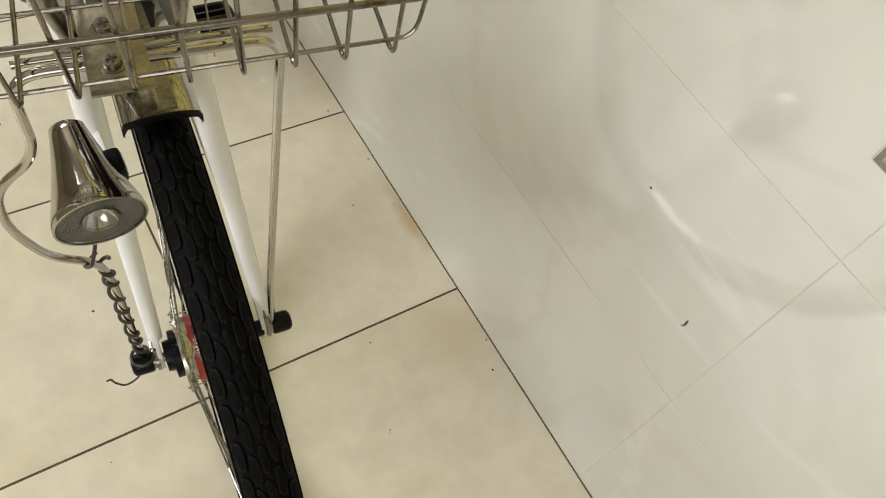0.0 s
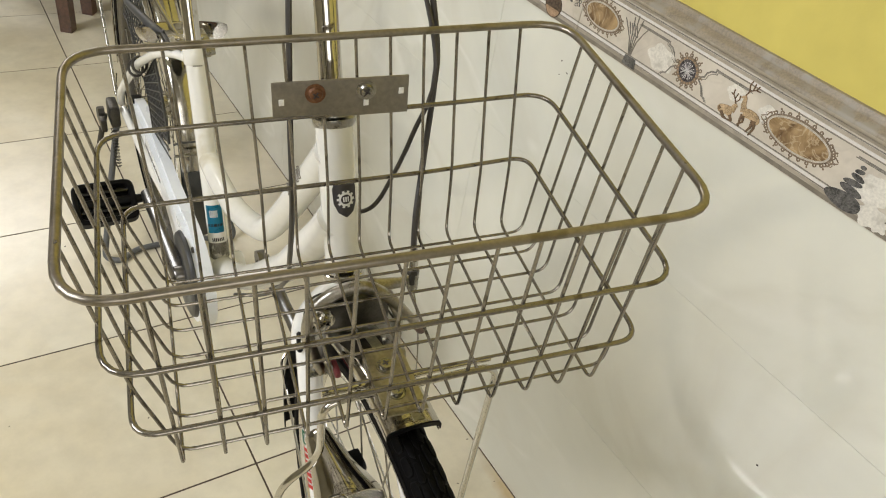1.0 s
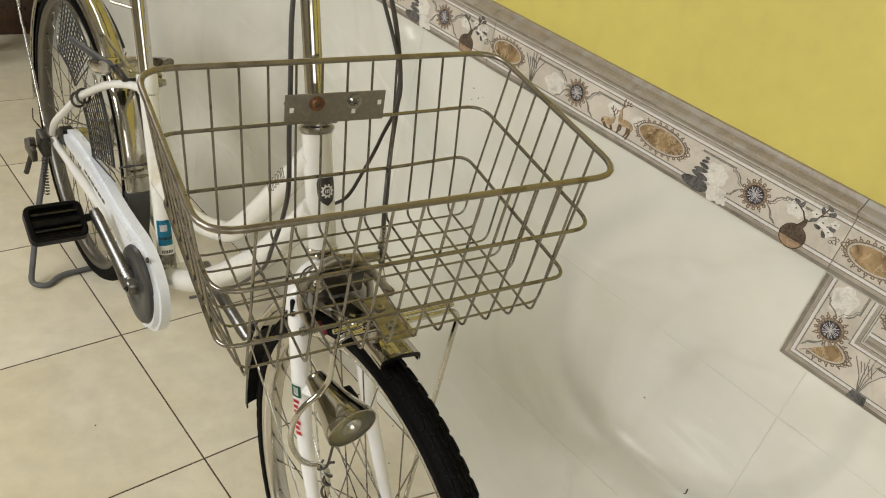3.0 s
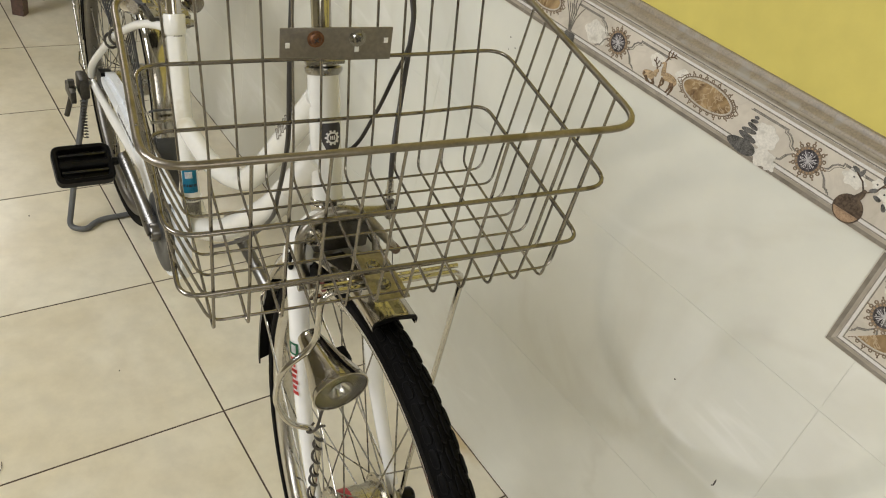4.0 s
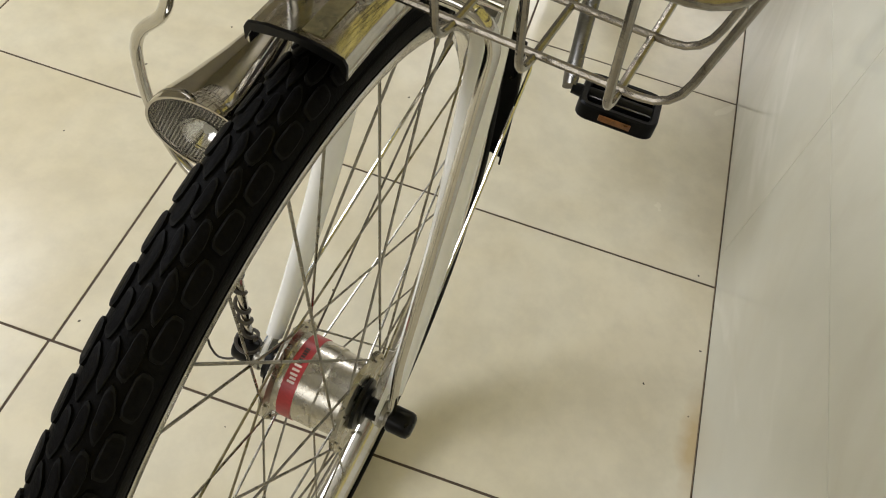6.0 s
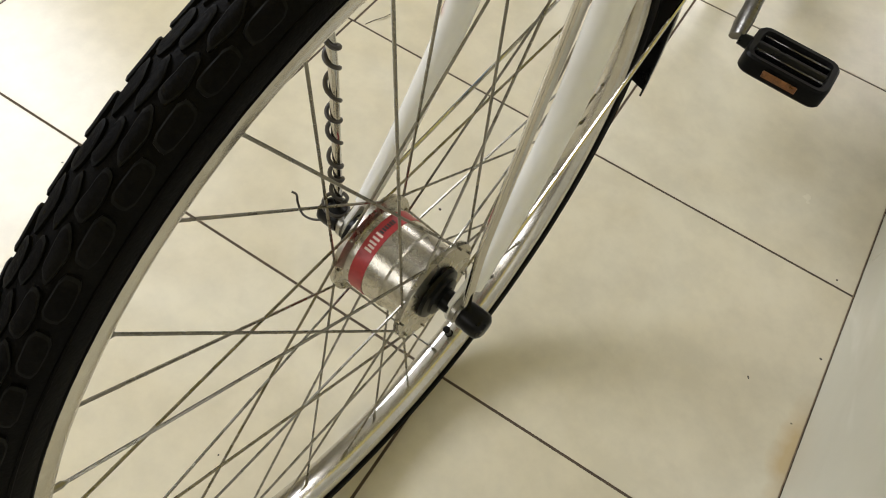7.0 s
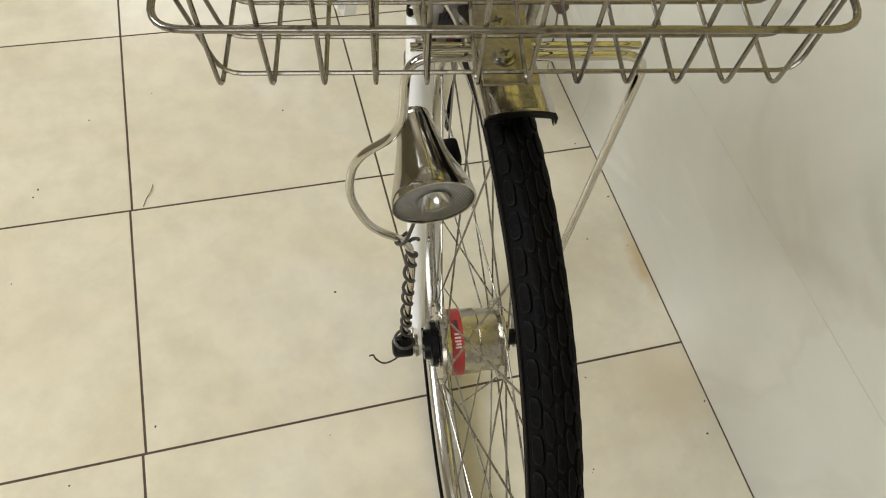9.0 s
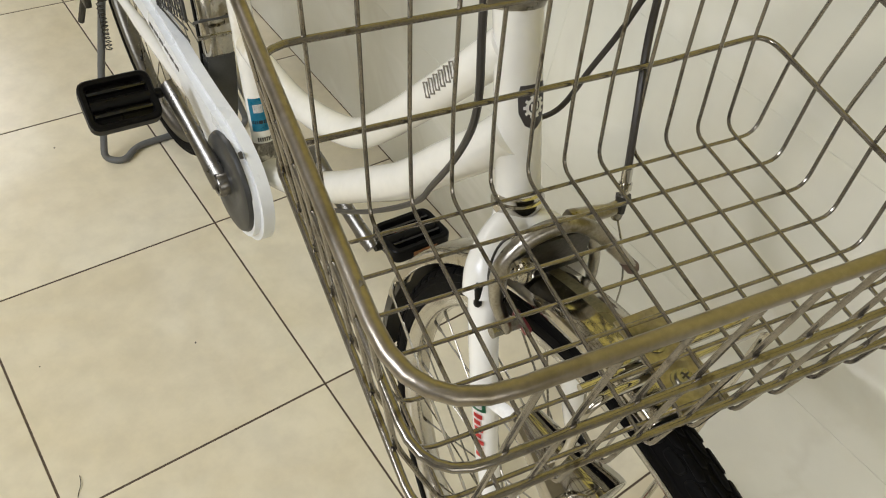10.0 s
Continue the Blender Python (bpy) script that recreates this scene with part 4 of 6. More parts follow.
for s in (-1, 1):
    bm = B()
    for a0, a1, r0 in ((-2, 31, 0.20), (46, 73, 0.21)):
        for k in range(11):
            r = r0 + (0.318 - r0) * k / 10
            sweep(bm, [(s * (0.034 + 0.02 * (1 - r / 0.31)), -r * math.sin(radians(a)), r * math.cos(radians(a))) for a in range(a0, a1 + 1, 3)], 0.0013 if k % 10 else 0.0026, 4)
        for a in range(a0, a1 + 1, 3):
            t, u = radians(a), radians(a + 5)
            sweep(bm, [(s * (0.034 + 0.02 * (1 - r0 / 0.31)), -r0 * math.sin(t), r0 * math.cos(t)), (s * 0.034, -0.318 * math.sin(u), 0.318 * math.cos(u))], 0.0014, 4)
    tagged(part("skirt_guard", bm, DARKGREYP, rg, "grey plastic net over the rear wheel", RW), kind="stuff")
    part("guard_stay", sweep(B(), [(s * 0.068, 0.043, 0.010), (s * 0.062, 0.145, 0.105), (s * 0.058, 0.235, 0.195), (s * 0.05, 0.36, 0.33)], 0.0034, 10), STEEL, rg, "", RW)
    part("guard_stay", sweep(B(), bent([(s * 0.060, 0.0, 0.0), (s * 0.060, 0.05, -0.02), (s * 0.034, 0.30, -0.10), (s * 0.027, 0.328, -0.085)], 0.02), 0.002, 8), CHROME, rg, "", RW)
    part("carrier_stay", sweep(B(), bent([(s * 0.010, 0.607, 0.632), (s * 0.030, 0.699, 0.670), (s * 0.032, 0.734, 0.698), (s * 0.045, 0.80, 0.75), (s * 0.050, 1.10, 0.79)], 0.03), 0.0042, 10), CHROME, bicycle, "chrome rear carrier rod", FRAME)
part("carrier_bar", sweep(B(), [(-0.052, 0.80, 0.78), (0.052, 0.80, 0.78)], 0.004, 10), CHROME, bicycle, "", FRAME)
part("carrier_bar", sweep(B(), [(-0.030, 0.665, 0.745), (0.012, 0.615, 0.745)], 0.003, 10), CHROME, bicycle, "", FRAME)
part("guard_bridge", sweep(B(), [(-0.036, 0.60, 0.435), (0.036, 0.60, 0.435)], 0.003, 8), STEEL, rg, "", FRAME)

# ring lock across the seat stays
bm = B()
arc = [(0.058 * math.cos(radians(a)), 0.655 + 0.080 * math.sin(radians(a)), 0.632 - 0.030 * math.sin(radians(a))) for a in range(-20, 201, 10)]
sweep(bm, arc, 0.0150, 14, flat=0.62)
lock = part("ring_lock", bm, GUARD, bicycle, "dull chrome ring lock on the seat stays", FRAME)
for k in range(2):
    part("lock_clamp", sweep(B(), [(-0.053 - 0.004 * k + 0.012 * math.cos(radians(a)), 0.762 + 0.02 * k + 0.007 * math.sin(radians(a)), 0.528 - 0.016 * k + 0.012 * math.sin(radians(a))) for a in range(0, 360, 30)], 0.0026, 6, True), DARKSTEEL, lock, "", FRAME)
part("lock_body", block(B(), (-0.036, 0.596, 0.628), (0.034, 0.652, 0.640), 0.004), DARKSTEEL, lock, "", FRAME)
part("lock_plate", block(B(), (-0.030, 0.585, 0.6405), (0.030, 0.640, 0.6440), 0.001), STEEL, lock, "", FRAME)
for x in (-0.018, 0.018):
    part("lock_screw", lathe(B(), [(0.0, 0.0), (0.0, 0.005), (0.002, 0.0045), (0.0025, 0.0)], 12, FRAME @ Matrix.Translation((x, 0.606, 0.644)) @ Matrix.Rotation(radians(-90), 4, "Y")), CHROME, lock)
part("lock_lever", sweep(B(), curve([(-0.030, 0.640, 0.640), (-0.038, 0.668, 0.634), (-0.048, 0.745, 0.627), (-0.056, 0.826, 0.618)], 5), [0.003] * 4 + [0.0070] * 8 + [0.0065, 0.006, 0.005, 0.003], 12), DARKGREYP, lock, "grey plastic grip", FRAME)

# chain case, cranks, pedals
CASE_UP = [(0.905, 0.385), (0.847, 0.396), (0.780, 0.399), (0.717, 0.395), (0.600, 0.384), (0.530, 0.382), (0.485, 0.383), (0.445, 0.377), (0.410, 0.362), (0.383, 0.337), (0.370, 0.304), (0.371, 0.270), (0.385, 0.239), (0.408, 0.219), (0.440, 0.210)]
CASE_LOW = [(0.495, 0.238), (0.540, 0.281), (0.590, 0.312), (0.674, 0.337), (0.795, 0.353), (0.895, 0.352)]
TURN = Matrix(((0, 0, 1, 0), (1, 0, 0, 0), (0, 1, 0, 0), (0, 0, 0, 1)))
case = part("chain_case", slab(B(), [tuple(p.xy) for p in curve([(a, b, 0) for a, b in CASE_UP + CASE_LOW], 3, True)], 0.026, FRAME @ Matrix.Translation((-0.030, 0, 0)) @ TURN @ Matrix.Scale(-1, 4, (0, 0, 1)), 0.009), CASE, bicycle, "white plastic chain case")
part("case_end", slab(B(), [(0.900, 0.350), (0.905, 0.382), (0.935, 0.378), (0.955, 0.355), (0.945, 0.335)], 0.026, FRAME @ Matrix.Translation((-0.055, 0, 0)) @ TURN, 0.003), BLACK, case, "black end of the chain case")
part("crank_disc", lathe(B(), [(-0.050, 0.0), (-0.0640, 0.0), (-0.0640, 0.018), (-0.0625, 0.022), (-0.0625, 0.036), (-0.0645, 0.040), (-0.0640, 0.066), (-0.0620, 0.0720), (-0.0575, 0.0745), (-0.0550, 0.0745), (-0.0550, 0.0)], 48, FRAME @ Matrix.Translation(BB)), DARKGREY, case, "dark grey plastic crank disc")
part("case_screw", lathe(B(), [(-0.055, 0.0), (-0.055, 0.0055), (-0.0585, 0.0045), (-0.0590, 0.0)], 14, FRAME @ Matrix.Translation((0.0040, 0.424, 0.371))), DARKSTEEL, case)
for k in range(6):
    y = 0.640 + 0.021 * k
    part("case_print", block(B(), (-0.0566, y, 0.358 + 0.0010 * k), (-0.0558, y + 0.016, 0.364 + 0.0010 * k), 0, FRAME), DARKPRINT, case)


def crank_and_pedal(s, angle, tip):
    d = Vector((0, math.sin(angle), math.cos(angle)))
    a0, a1 = BB + Vector((s * 0.071, 0, 0)), BB + Vector((s * 0.088, 0, 0)) + d * 0.165
    pts = [a0 + (a1 - a0) * k / 8 for k in range(9)]
    crank = part("crank_arm", sweep(B(), pts, [0.0150, 0.0150, 0.0135, 0.0125, 0.0120, 0.0115, 0.0115, 0.0125, 0.0100], 14, flat=0.62), CRANK, bicycle, "silver crank arm with a black pedal", FRAME)
    part("crank_hub", lathe(B(), [(s * 0.062, 0), (s * 0.062, 0.0170), (s * 0.0765, 0.0170), (s * 0.079, 0.0150), (s * 0.0785, 0.0105), (s * 0.0765, 0.0100), (s * 0.0765, 0.0)], 24, FRAME @ Matrix.Translation(BB)), CRANK, crank)
    c = a1 + Vector((s * 0.066, 0, -0.014 if s < 0 else 0))
    m = FRAME @ Matrix.Translation(c) @ Matrix.Rotation(radians(tip), 4, "X")
    part("pedal_axle", lathe(B(), [(-s * 0.062, 0), (-s * 0.062, 0.007), (-s * 0.045, 0.0085), (s * 0.04, 0.006), (s * 0.04, 0)], 14, m), BLACK, crank)
    # a flat frame with rounded corners round an open middle, ribs across it and a barrel for the axle
    rings = []
    for hx, hy, z, r in ((0.0475, 0.0350, -0.0135, 0.014), (0.0495, 0.0372, -0.0110, 0.016), (0.0495, 0.0372, 0.0065, 0.016), (0.0470, 0.0350, 0.0090, 0.014), (0.0415, 0.0295, 0.0086, 0.010), (0.0390, 0.0270, 0.0040, 0.008), (0.0390, 0.0270, -0.0100, 0.008), (0.0415, 0.0295, -0.0135, 0.009)):
        rings.append(bent([(-hx, -hy, z), (hx, -hy, z), (hx, hy, z), (-hx, hy, z)], r, True, 4))
    bm = B()
    rings = [[bm.verts.new(p) for p in ring] for ring in rings]
    for k, p in enumerate(rings):
        q = rings[(k + 1) % len(rings)]
        for v in range(len(p)):
            w = (v + 1) % len(p)
            bm.faces.new((p[v], p[w], q[w], q[v]))
    part("pedal", bm, PEDAL, crank, "black plastic pedal" if s < 0 else "black plastic pedal with amber reflectors", m, 30)
    part("pedal_core", lathe(B(), [(-0.040, 0.0), (-0.040, 0.0085), (0.040, 0.0085), (0.040, 0.0)], 16), BLACK, crank, "", m)
    part("pedal_floor", block(B(), (-0.0395, -0.028, -0.0040), (0.0395, 0.028, -0.0015), 0.0008), BLACK, crank, "", m)
    for y in (-0.0165, 0.0165):
        part("pedal_tread", block(B(), (-0.0395, y - 0.0022, -0.0035), (0.0395, y + 0.0022, 0.0082), 0.001), GLOSSBLACK, crank, "glossy black rib", m)
    for y in ((-0.0405, 0.0405) if s > 0 else ()):
        part("reflector", block(B(), (-0.020, y - 0.001, -0.0050), (0.020, y + 0.001, 0.0030), 0.0008), AMBERREF, crank, "amber pedal reflector", m)


crank_and_pedal(-1, radians(62), 32)
crank_and_pedal(1, radians(251), -8)

# stand: a bent rod hoop under the rear axle
side = [(-0.078, REAR.y - 0.005, REAR.z - 0.02), (-0.108, 0.945, 0.16), (-0.145, 0.893, 0.0068), (-0.114, 0.872, 0.0068), (-0.079, 0.905, 0.0068)]
bm = sweep(B(), bent(side + [(0.0, 0.910, 0.0068)] + [(-x, y, z) for x, y, z in side[::-1]], 0.022), 0.0065, 12)
stand = part("stand", bm, GREYP, bicycle, "grey steel hoop stand", FRAME)
part("stand_bracket", block(B(), (-0.092, REAR.y - 0.022, REAR.z - 0.030), (-0.072, REAR.y + 0.030, REAR.z + 0.016), 0.006), DARKSTEEL, stand, "", FRAME)
part("stand_bracket", block(B(), (0.068, REAR.y - 0.030, REAR.z - 0.035), (0.092, REAR.y + 0.035, REAR.z + 0.030), 0.006), DARKSTEEL, stand, "", FRAME)
part("stand_link", block(B(), (-0.110, REAR.y - 0.010, REAR.z - 0.045), (-0.098, REAR.y + 0.055, REAR.z - 0.018), 0.004), DARKSTEEL, stand, "", FRAME)
part("stand_nut", lathe(B(), [(-0.112, 0), (-0.112, 0.010), (-0.100, 0.010), (-0.100, 0)], 6, RW), DARKSTEEL, stand)
part("stand_lever", sweep(B(), [(-0.098, REAR.y + 0.02, REAR.z - 0.02), (-0.112, REAR.y + 0.045, REAR.z - 0.10)], 0.006, 8), DARKSTEEL, stand, "", FRAME)
part("stand_spring", sweep(B(), [(-0.088 + 0.006 * math.cos(k * 1.3), REAR.y - 0.02 + 0.006 * math.sin(k * 1.3), REAR.z - 0.03 - 0.0016 * k) for k in range(60)], 0.0011, 5), DARKSTEEL, stand, "", FRAME)
part("brake_drum", lathe(B(), [(0.036, 0), (0.036, 0.036), (0.056, 0.034), (0.058, 0)], 24, RW), STEEL, rear, "")

# ---- basket and what carries it ----
def rim_loop(hw, y0, y1, z0, z1, r, wide=0.0, back=0.0):
    """A ring of the basket: half width, front and back y, their heights, corner radius; one back corner is bent out of square."""
    return bent([(-hw, y0, z0), (hw, y0, z0), (hw + wide, y1 + back, z1), (hw * 0.5, y1 + back * 0.2, z1), (-hw, y1, z1)], r, True, 6)


basket = part("basket", sweep(B(), rim_loop(0.2002, -0.2506, -0.0018, 0.2559, 0.2344, 0.034), 0.0031, 12, True), RIMWIRE, bicycle, "tarnished wire basket on the front of the bicycle", BASKET)
RINGS = [(0.1901, -0.2560, -0.0185, 0.1925, 0.1698, 0.026, 0.002, 0.003), (0.1835, -0.2577, -0.0290, 0.1235, 0.0983, 0.019, 0.003, 0.0065)]
for ring in RINGS:
    part("hoop", sweep(B(), rim_loop(*ring), 0.0021, 10, True), WIRE, basket, "", BASKET)
for k in range(12):
    x1 = -0.1580 + 0.0287 * k
    x0 = x1 - 0.0045 * max(0, 1 - k / 4)
    x2 = x1 + 0.0006 * k
    pts = bent([(x1, -0.2506, 0.2565), (x1, -0.2560, 0.1235), (x1, -0.2560, 0.0700), (x1, -0.057, 0.0440), (x2, -0.0335, 0.0985), (x0, -0.0022, 0.2350)], 0.010, steps=4)
    part("wire", sweep(B(), pts, 0.00142, 8), WIRE, basket, "", BASKET)
for k in range(7):
    w = 1 - (k + 0.55) / 7
    y0, y1, y3 = -0.0377 - 0.0276 * k, -0.0705 - 0.0288 * k, -0.047 - 0.029 * k
    zb, z3, zt = 0.0690 - 0.029 * w, 0.1235 - 0.0252 * w, 0.2562 - 0.0215 * w
    pts = bent([(-0.1998, y0, zt), (-0.1815, y3, z3), (-0.1590, y1, zb), (0.1745, y1, zb + 0.002), (0.1888, y3 - 0.003, z3), (0.1998, y0, zt)], 0.011, steps=4)
    part("wire", sweep(B(), pts, 0.00142, 8), WIRE, basket, "", BASKET)
# plate behind the basket with two screws
plate = part("basket_plate", block(B(), (-0.0575, -0.0335, 0.180), (0.0565, -0.0312, 0.2145), 0.0008, PLATE_AT), GREYPLATE, basket, "grey steel plate with slots and two screws")
for x, mat in ((-0.0225, RUST), (0.020, STEEL)):
    bm = lathe(B(), [(0.0, 0.0), (0.0, 0.0085), (0.0012, 0.0085), (0.0014, 0.0062), (0.0035, 0.0050), (0.0042, 0.0)], 20, PLATE_AT @ Matrix.Translation((x, -0.0335, 0.2035)) @ Matrix.Rotation(radians(-90), 4, "Z"))
    part("screw", bm, mat, basket, "rusty cross-head screw" if mat is RUST else "")
    bm = B()
    for a in (35, 125):
        block(bm, (-0.003, -0.0006, -0.0005), (0.003, 0.0004, 0.0005), 0, PLATE_AT @ Matrix.Translation((x, -0.0378, 0.2035)) @ Matrix.Rotation(radians(a), 4, "Y"))
    part("screw_slot", bm, DARKPRINT, basket)
for x, z in ((-0.050, 0.197), (0.050, 0.201), (0.020, 0.192)):
    part("slot", block(B(), (x - 0.0022, -0.0341, z - 0.0028), (x + 0.0022, -0.0333, z + 0.0028), 0.0003, PLATE_AT), WHITEP, basket)
part("plate_arm", sweep(B(), bent([(0, 0.052, 0.153), (0, 0.0, 0.172), (0, -0.030, 0.186)], 0.02), 0.009, 8, flat=0.35), STEEL, basket, "", STEER)
part("plate_arm", block(B(), (-0.022, 0.020, 0.1485), (0.022, 0.078, 0.1525), 0.001, STEER), STEEL, basket)
# olive plate under the basket, above the mudguard
part("support_plate", block(B(), (-0.027, -0.240, 0.0370), (0.007, -0.168, 0.0390), 0.0006, CARRY), PLATE, basket, "olive tarnished plate with two bolts")
for y in (-0.219, -0.191):
    bm = lathe(B(), [(0.0, 0.0), (0.0, 0.0075), (0.0010, 0.0075), (0.0012, 0.0055), (0.0045, 0.0052), (0.0050, 0.0)], 18, CARRY @ Matrix.Translation((-0.0125, y, 0.039)) @ Matrix.Rotation(radians(-90), 4, "Y"))
    part("bolt", bm, STEEL, basket)
    bm = B()
    for a in (20, 110):
        block(bm, (-0.003, -0.0006, 0.0), (0.003, 0.0006, 0.0003), 0, CARRY @ Matrix.Translation((-0.0125, y, 0.0440)) @ Matrix.Rotation(radians(a), 4, "Z"))
    part("bolt_slot", bm, DARKPRINT, basket)
part("spacer", lathe(B(), [(0.0, 0.0), (0.0, 0.007), (0.040, 0.007), (0.040, 0.0)], 14, CARRY @ Matrix.Translation((-0.0125, -0.191, 0.037)) @ Matrix.Rotation(radians(90), 4, "Y")), STEEL, basket)
# bent support rods
stay = part("basket_stay", sweep(B(), bent([(0.0655, AXLE.y, AXLE.z - 0.004), (0.0668, -0.214, -0.27), (0.087, -0.203, 0.024), (-0.069, -0.206, 0.0285), (-0.0705, -0.210, -0.036), (-0.104, -0.207, -0.066), (-0.109, -0.206, -0.112), (-0.092, -0.211, -0.150), (-0.0615, -0.216, -0.163), (-0.0575, -0.217, -0.200), (-0.0600, AXLE.y, AXLE.z - 0.004)], 0.019, steps=7), 0.0033, 14), CHROME, bicycle, "chrome support rod from the axle to the basket", CARRY)
part("cross_rod", sweep(B(), [(-0.066, -0.1945, 0.026), (0.084, -0.1925, 0.0225)], 0.0028, 10), CHROME, stay, "", CARRY)
# lead coiled round the rod
pts = []
for k in range(150):
    t = k / 149
    z = -0.160 - 0.172 * (t + 0.018 * math.sin(19 * t))
    r = 0.0045 + 0.0006 * math.sin(k * 0.31)
    turn = 2 * math.pi * 8.0 * t + 0.4 * math.sin(7 * t)
    pts.append((-0.0585 - 0.0015 * t + r * math.cos(turn), -0.2165 + r * math.sin(turn), z))
for k in range(30):
    t = k / 29
    pts.append((-0.0605 + (0.0070 + 0.003 * math.sin(t * 3)) * math.cos(t * 9), AXLE.y - 0.002 + 0.009 * math.sin(t * 9), -0.334 - 0.016 * t))
part("lead", sweep(B(), pts, 0.0016, 7), LEAD, stay, "dark lead coiled round the rod", CARRY)
part("lead_end", sweep(B(), curve([(-0.060, -0.223, -0.350), (-0.069, -0.230, -0.358), (-0.081, -0.233, -0.361), (-0.089, -0.231, -0.355), (-0.092, -0.229, -0.349), (-0.096, -0.230, -0.348)], 6), 0.0010, 6), LEAD, stay, "", CARRY)

# head lamp
LAMP_AT = Vector((-0.0470, -0.232, -0.0885))
LAMP_DIR = Vector((0.009, -0.076, -0.004)).normalized()
LM = CARRY @ Matrix.Translation(LAMP_AT) @ LAMP_DIR.to_track_quat("X", "Z").to_matrix().to_4x4()
lamp = part("headlamp", lathe(B(), [(-0.083, 0.0), (-0.083, 0.0110), (-0.0815, 0.0126), (-0.074, 0.0136), (-0.050, 0.0187), (-0.028, 0.0246), (-0.018, 0.0275), (-0.008, 0.0304), (-0.003, 0.0312), (0.0005, 0.0312), (0.0005, 0.0296), (-0.003, 0.0290), (-0.006, 0.027), (-0.020, 0.006), (-0.020, 0.0)], 48, Matrix.Scale(0.86, 4, (0, 0, 1))), LAMPCHROME, bicycle, "chrome bullet headlamp with a clear lens", LM)
bm = lathe(B(), [(-0.0020, 0.0), (-0.0020, 0.0294), (0.0002, 0.0294), (0.0012, 0.020), (0.0016, 0.0)], 48, Matrix.Scale(0.86, 4, (0, 0, 1)))
part("lens", bm, LENS, lamp, "clear ribbed lens", LM)
part("reflector_bowl", lathe(B(), [(-0.0022, 0.0128), (-0.0036, 0.0122), (-0.010, 0.008), (-0.014, 0.0)], 30), BRIGHT, lamp, "bright reflector round the bulb", LM)
bm = B()
for i in range(-14, 15):
    for j in range(-13, 14):
        y, z = i * 0.00205 + (0.001 if j % 2 else 0), j * 0.0019
        if 0.0134 < math.hypot(y, z) and math.hypot(y, z / 0.86) < 0.0282:
            r = 0.0007
            vs = [bm.verts.new((-0.0030, y + r * math.cos(a), z + r * math.sin(a))) for a in (0.8, 2.36, 3.93, 5.5)]
            top = bm.verts.new((-0.0022, y, z))
            for q in range(4):
                bm.faces.new((vs[q], vs[(q + 1) % 4], top))
part("prism_ground", lathe(B(), [(-0.0034, 0.0132), (-0.0034, 0.0288), (-0.0031, 0.0288), (-0.0031, 0.0132)], 48, Matrix.Scale(0.86, 4, (0, 0, 1))), BLACK, lamp, "", LM)
part("lens_prisms", bm, BRIGHT, lamp, "ring of small prisms", LM, 0)
part("bulb", lathe(B(), [(-0.012, 0.0), (-0.012, 0.003), (-0.007, 0.003), (-0.004, 0.0)], 14), WHITEP, lamp, "", LM)
part("lamp_bracket", block(B(), (-0.052, 0.014, -0.009), (-0.030, 0.028, 0.007), 0.004), BLACK, lamp, "black lamp bracket", LM)
part("bracket_strap", sweep(B(), [LM.inverted() @ (CARRY @ Vector((-0.047, -0.080, -0.165))), LM.inverted() @ (CARRY @ Vector((-0.040, -0.150, -0.125))), Vector((-0.042, 0.022, 0.0))], 0.006, 8, flat=0.4), WHITEP, lamp, "", LM)
part("lamp_lead", sweep(B(), curve([LM.inverted() @ (CARRY @ Vector(p)) for p in ((-0.052, -0.212, -0.112), (-0.058, -0.215, -0.135), (-0.066, -0.222, -0.155), (-0.072, -0.214, -0.166), (-0.062, -0.206, -0.164))], 6), 0.0016, 6), LEAD, lamp, "", LM)

# caliper brake
def arm(points, radii, flat=0.5):
    """A forged arm through points, with a radius at each of them."""
    line = curve(points, 6)
    return sweep(B(), line, [float(np.interp(k / 6, range(len(points)), radii)) for k in range(len(line))], 14, flat=flat)


brake = part("brake_caliper", arm([(-0.036, -0.090, -0.070), (-0.047, -0.080, -0.036), (-0.043, -0.073, -0.008), (-0.024, -0.072, 0.013), (0.004, -0.076, 0.021), (0.026, -0.083, 0.012), (0.044, -0.094, -0.006), (0.056, -0.101, -0.020)], (0.0055, 0.0075, 0.0096, 0.0096, 0.0092, 0.0082, 0.0068, 0.0056), 0.72), BRAKEALLOY, bicycle, "dull alloy caliper brake with two arms", CARRY)
part("brake_arm", arm([(0.036, -0.090, -0.070), (0.046, -0.074, -0.034), (0.034, -0.066, -0.004), (0.016, -0.064, 0.010), (0.034, -0.065, 0.009), (0.050, -0.068, 0.011), (0.061, -0.067, 0.014)], (0.0050, 0.0066, 0.0074, 0.0080, 0.0076, 0.0060, 0.0046), 0.7), BRAKEALLOY, brake, "", CARRY)
part("brake_boot", lathe(B(), [(-0.007, 0.0), (-0.007, 0.0052), (0.004, 0.0058), (0.007, 0.0042), (0.007, 0.0)], 16, CARRY @ Matrix.Translation((0.0560, -0.101, -0.020)) @ Vector((0.62, -0.40, -0.68)).to_track_quat("X", "Z").to_matrix().to_4x4()), BOOT, brake, "brown rubber cap on the brake arm")
part("brake_spring", sweep(B(), curve([(-0.040, -0.084, -0.052), (-0.050, -0.070, -0.026), (-0.040, -0.062, 0.004), (-0.012, -0.066, 0.010), (0.020, -0.068, -0.002), (0.040, -0.074, -0.030)], 6), 0.0011, 6), DARKSTEEL, brake, "", CARRY)
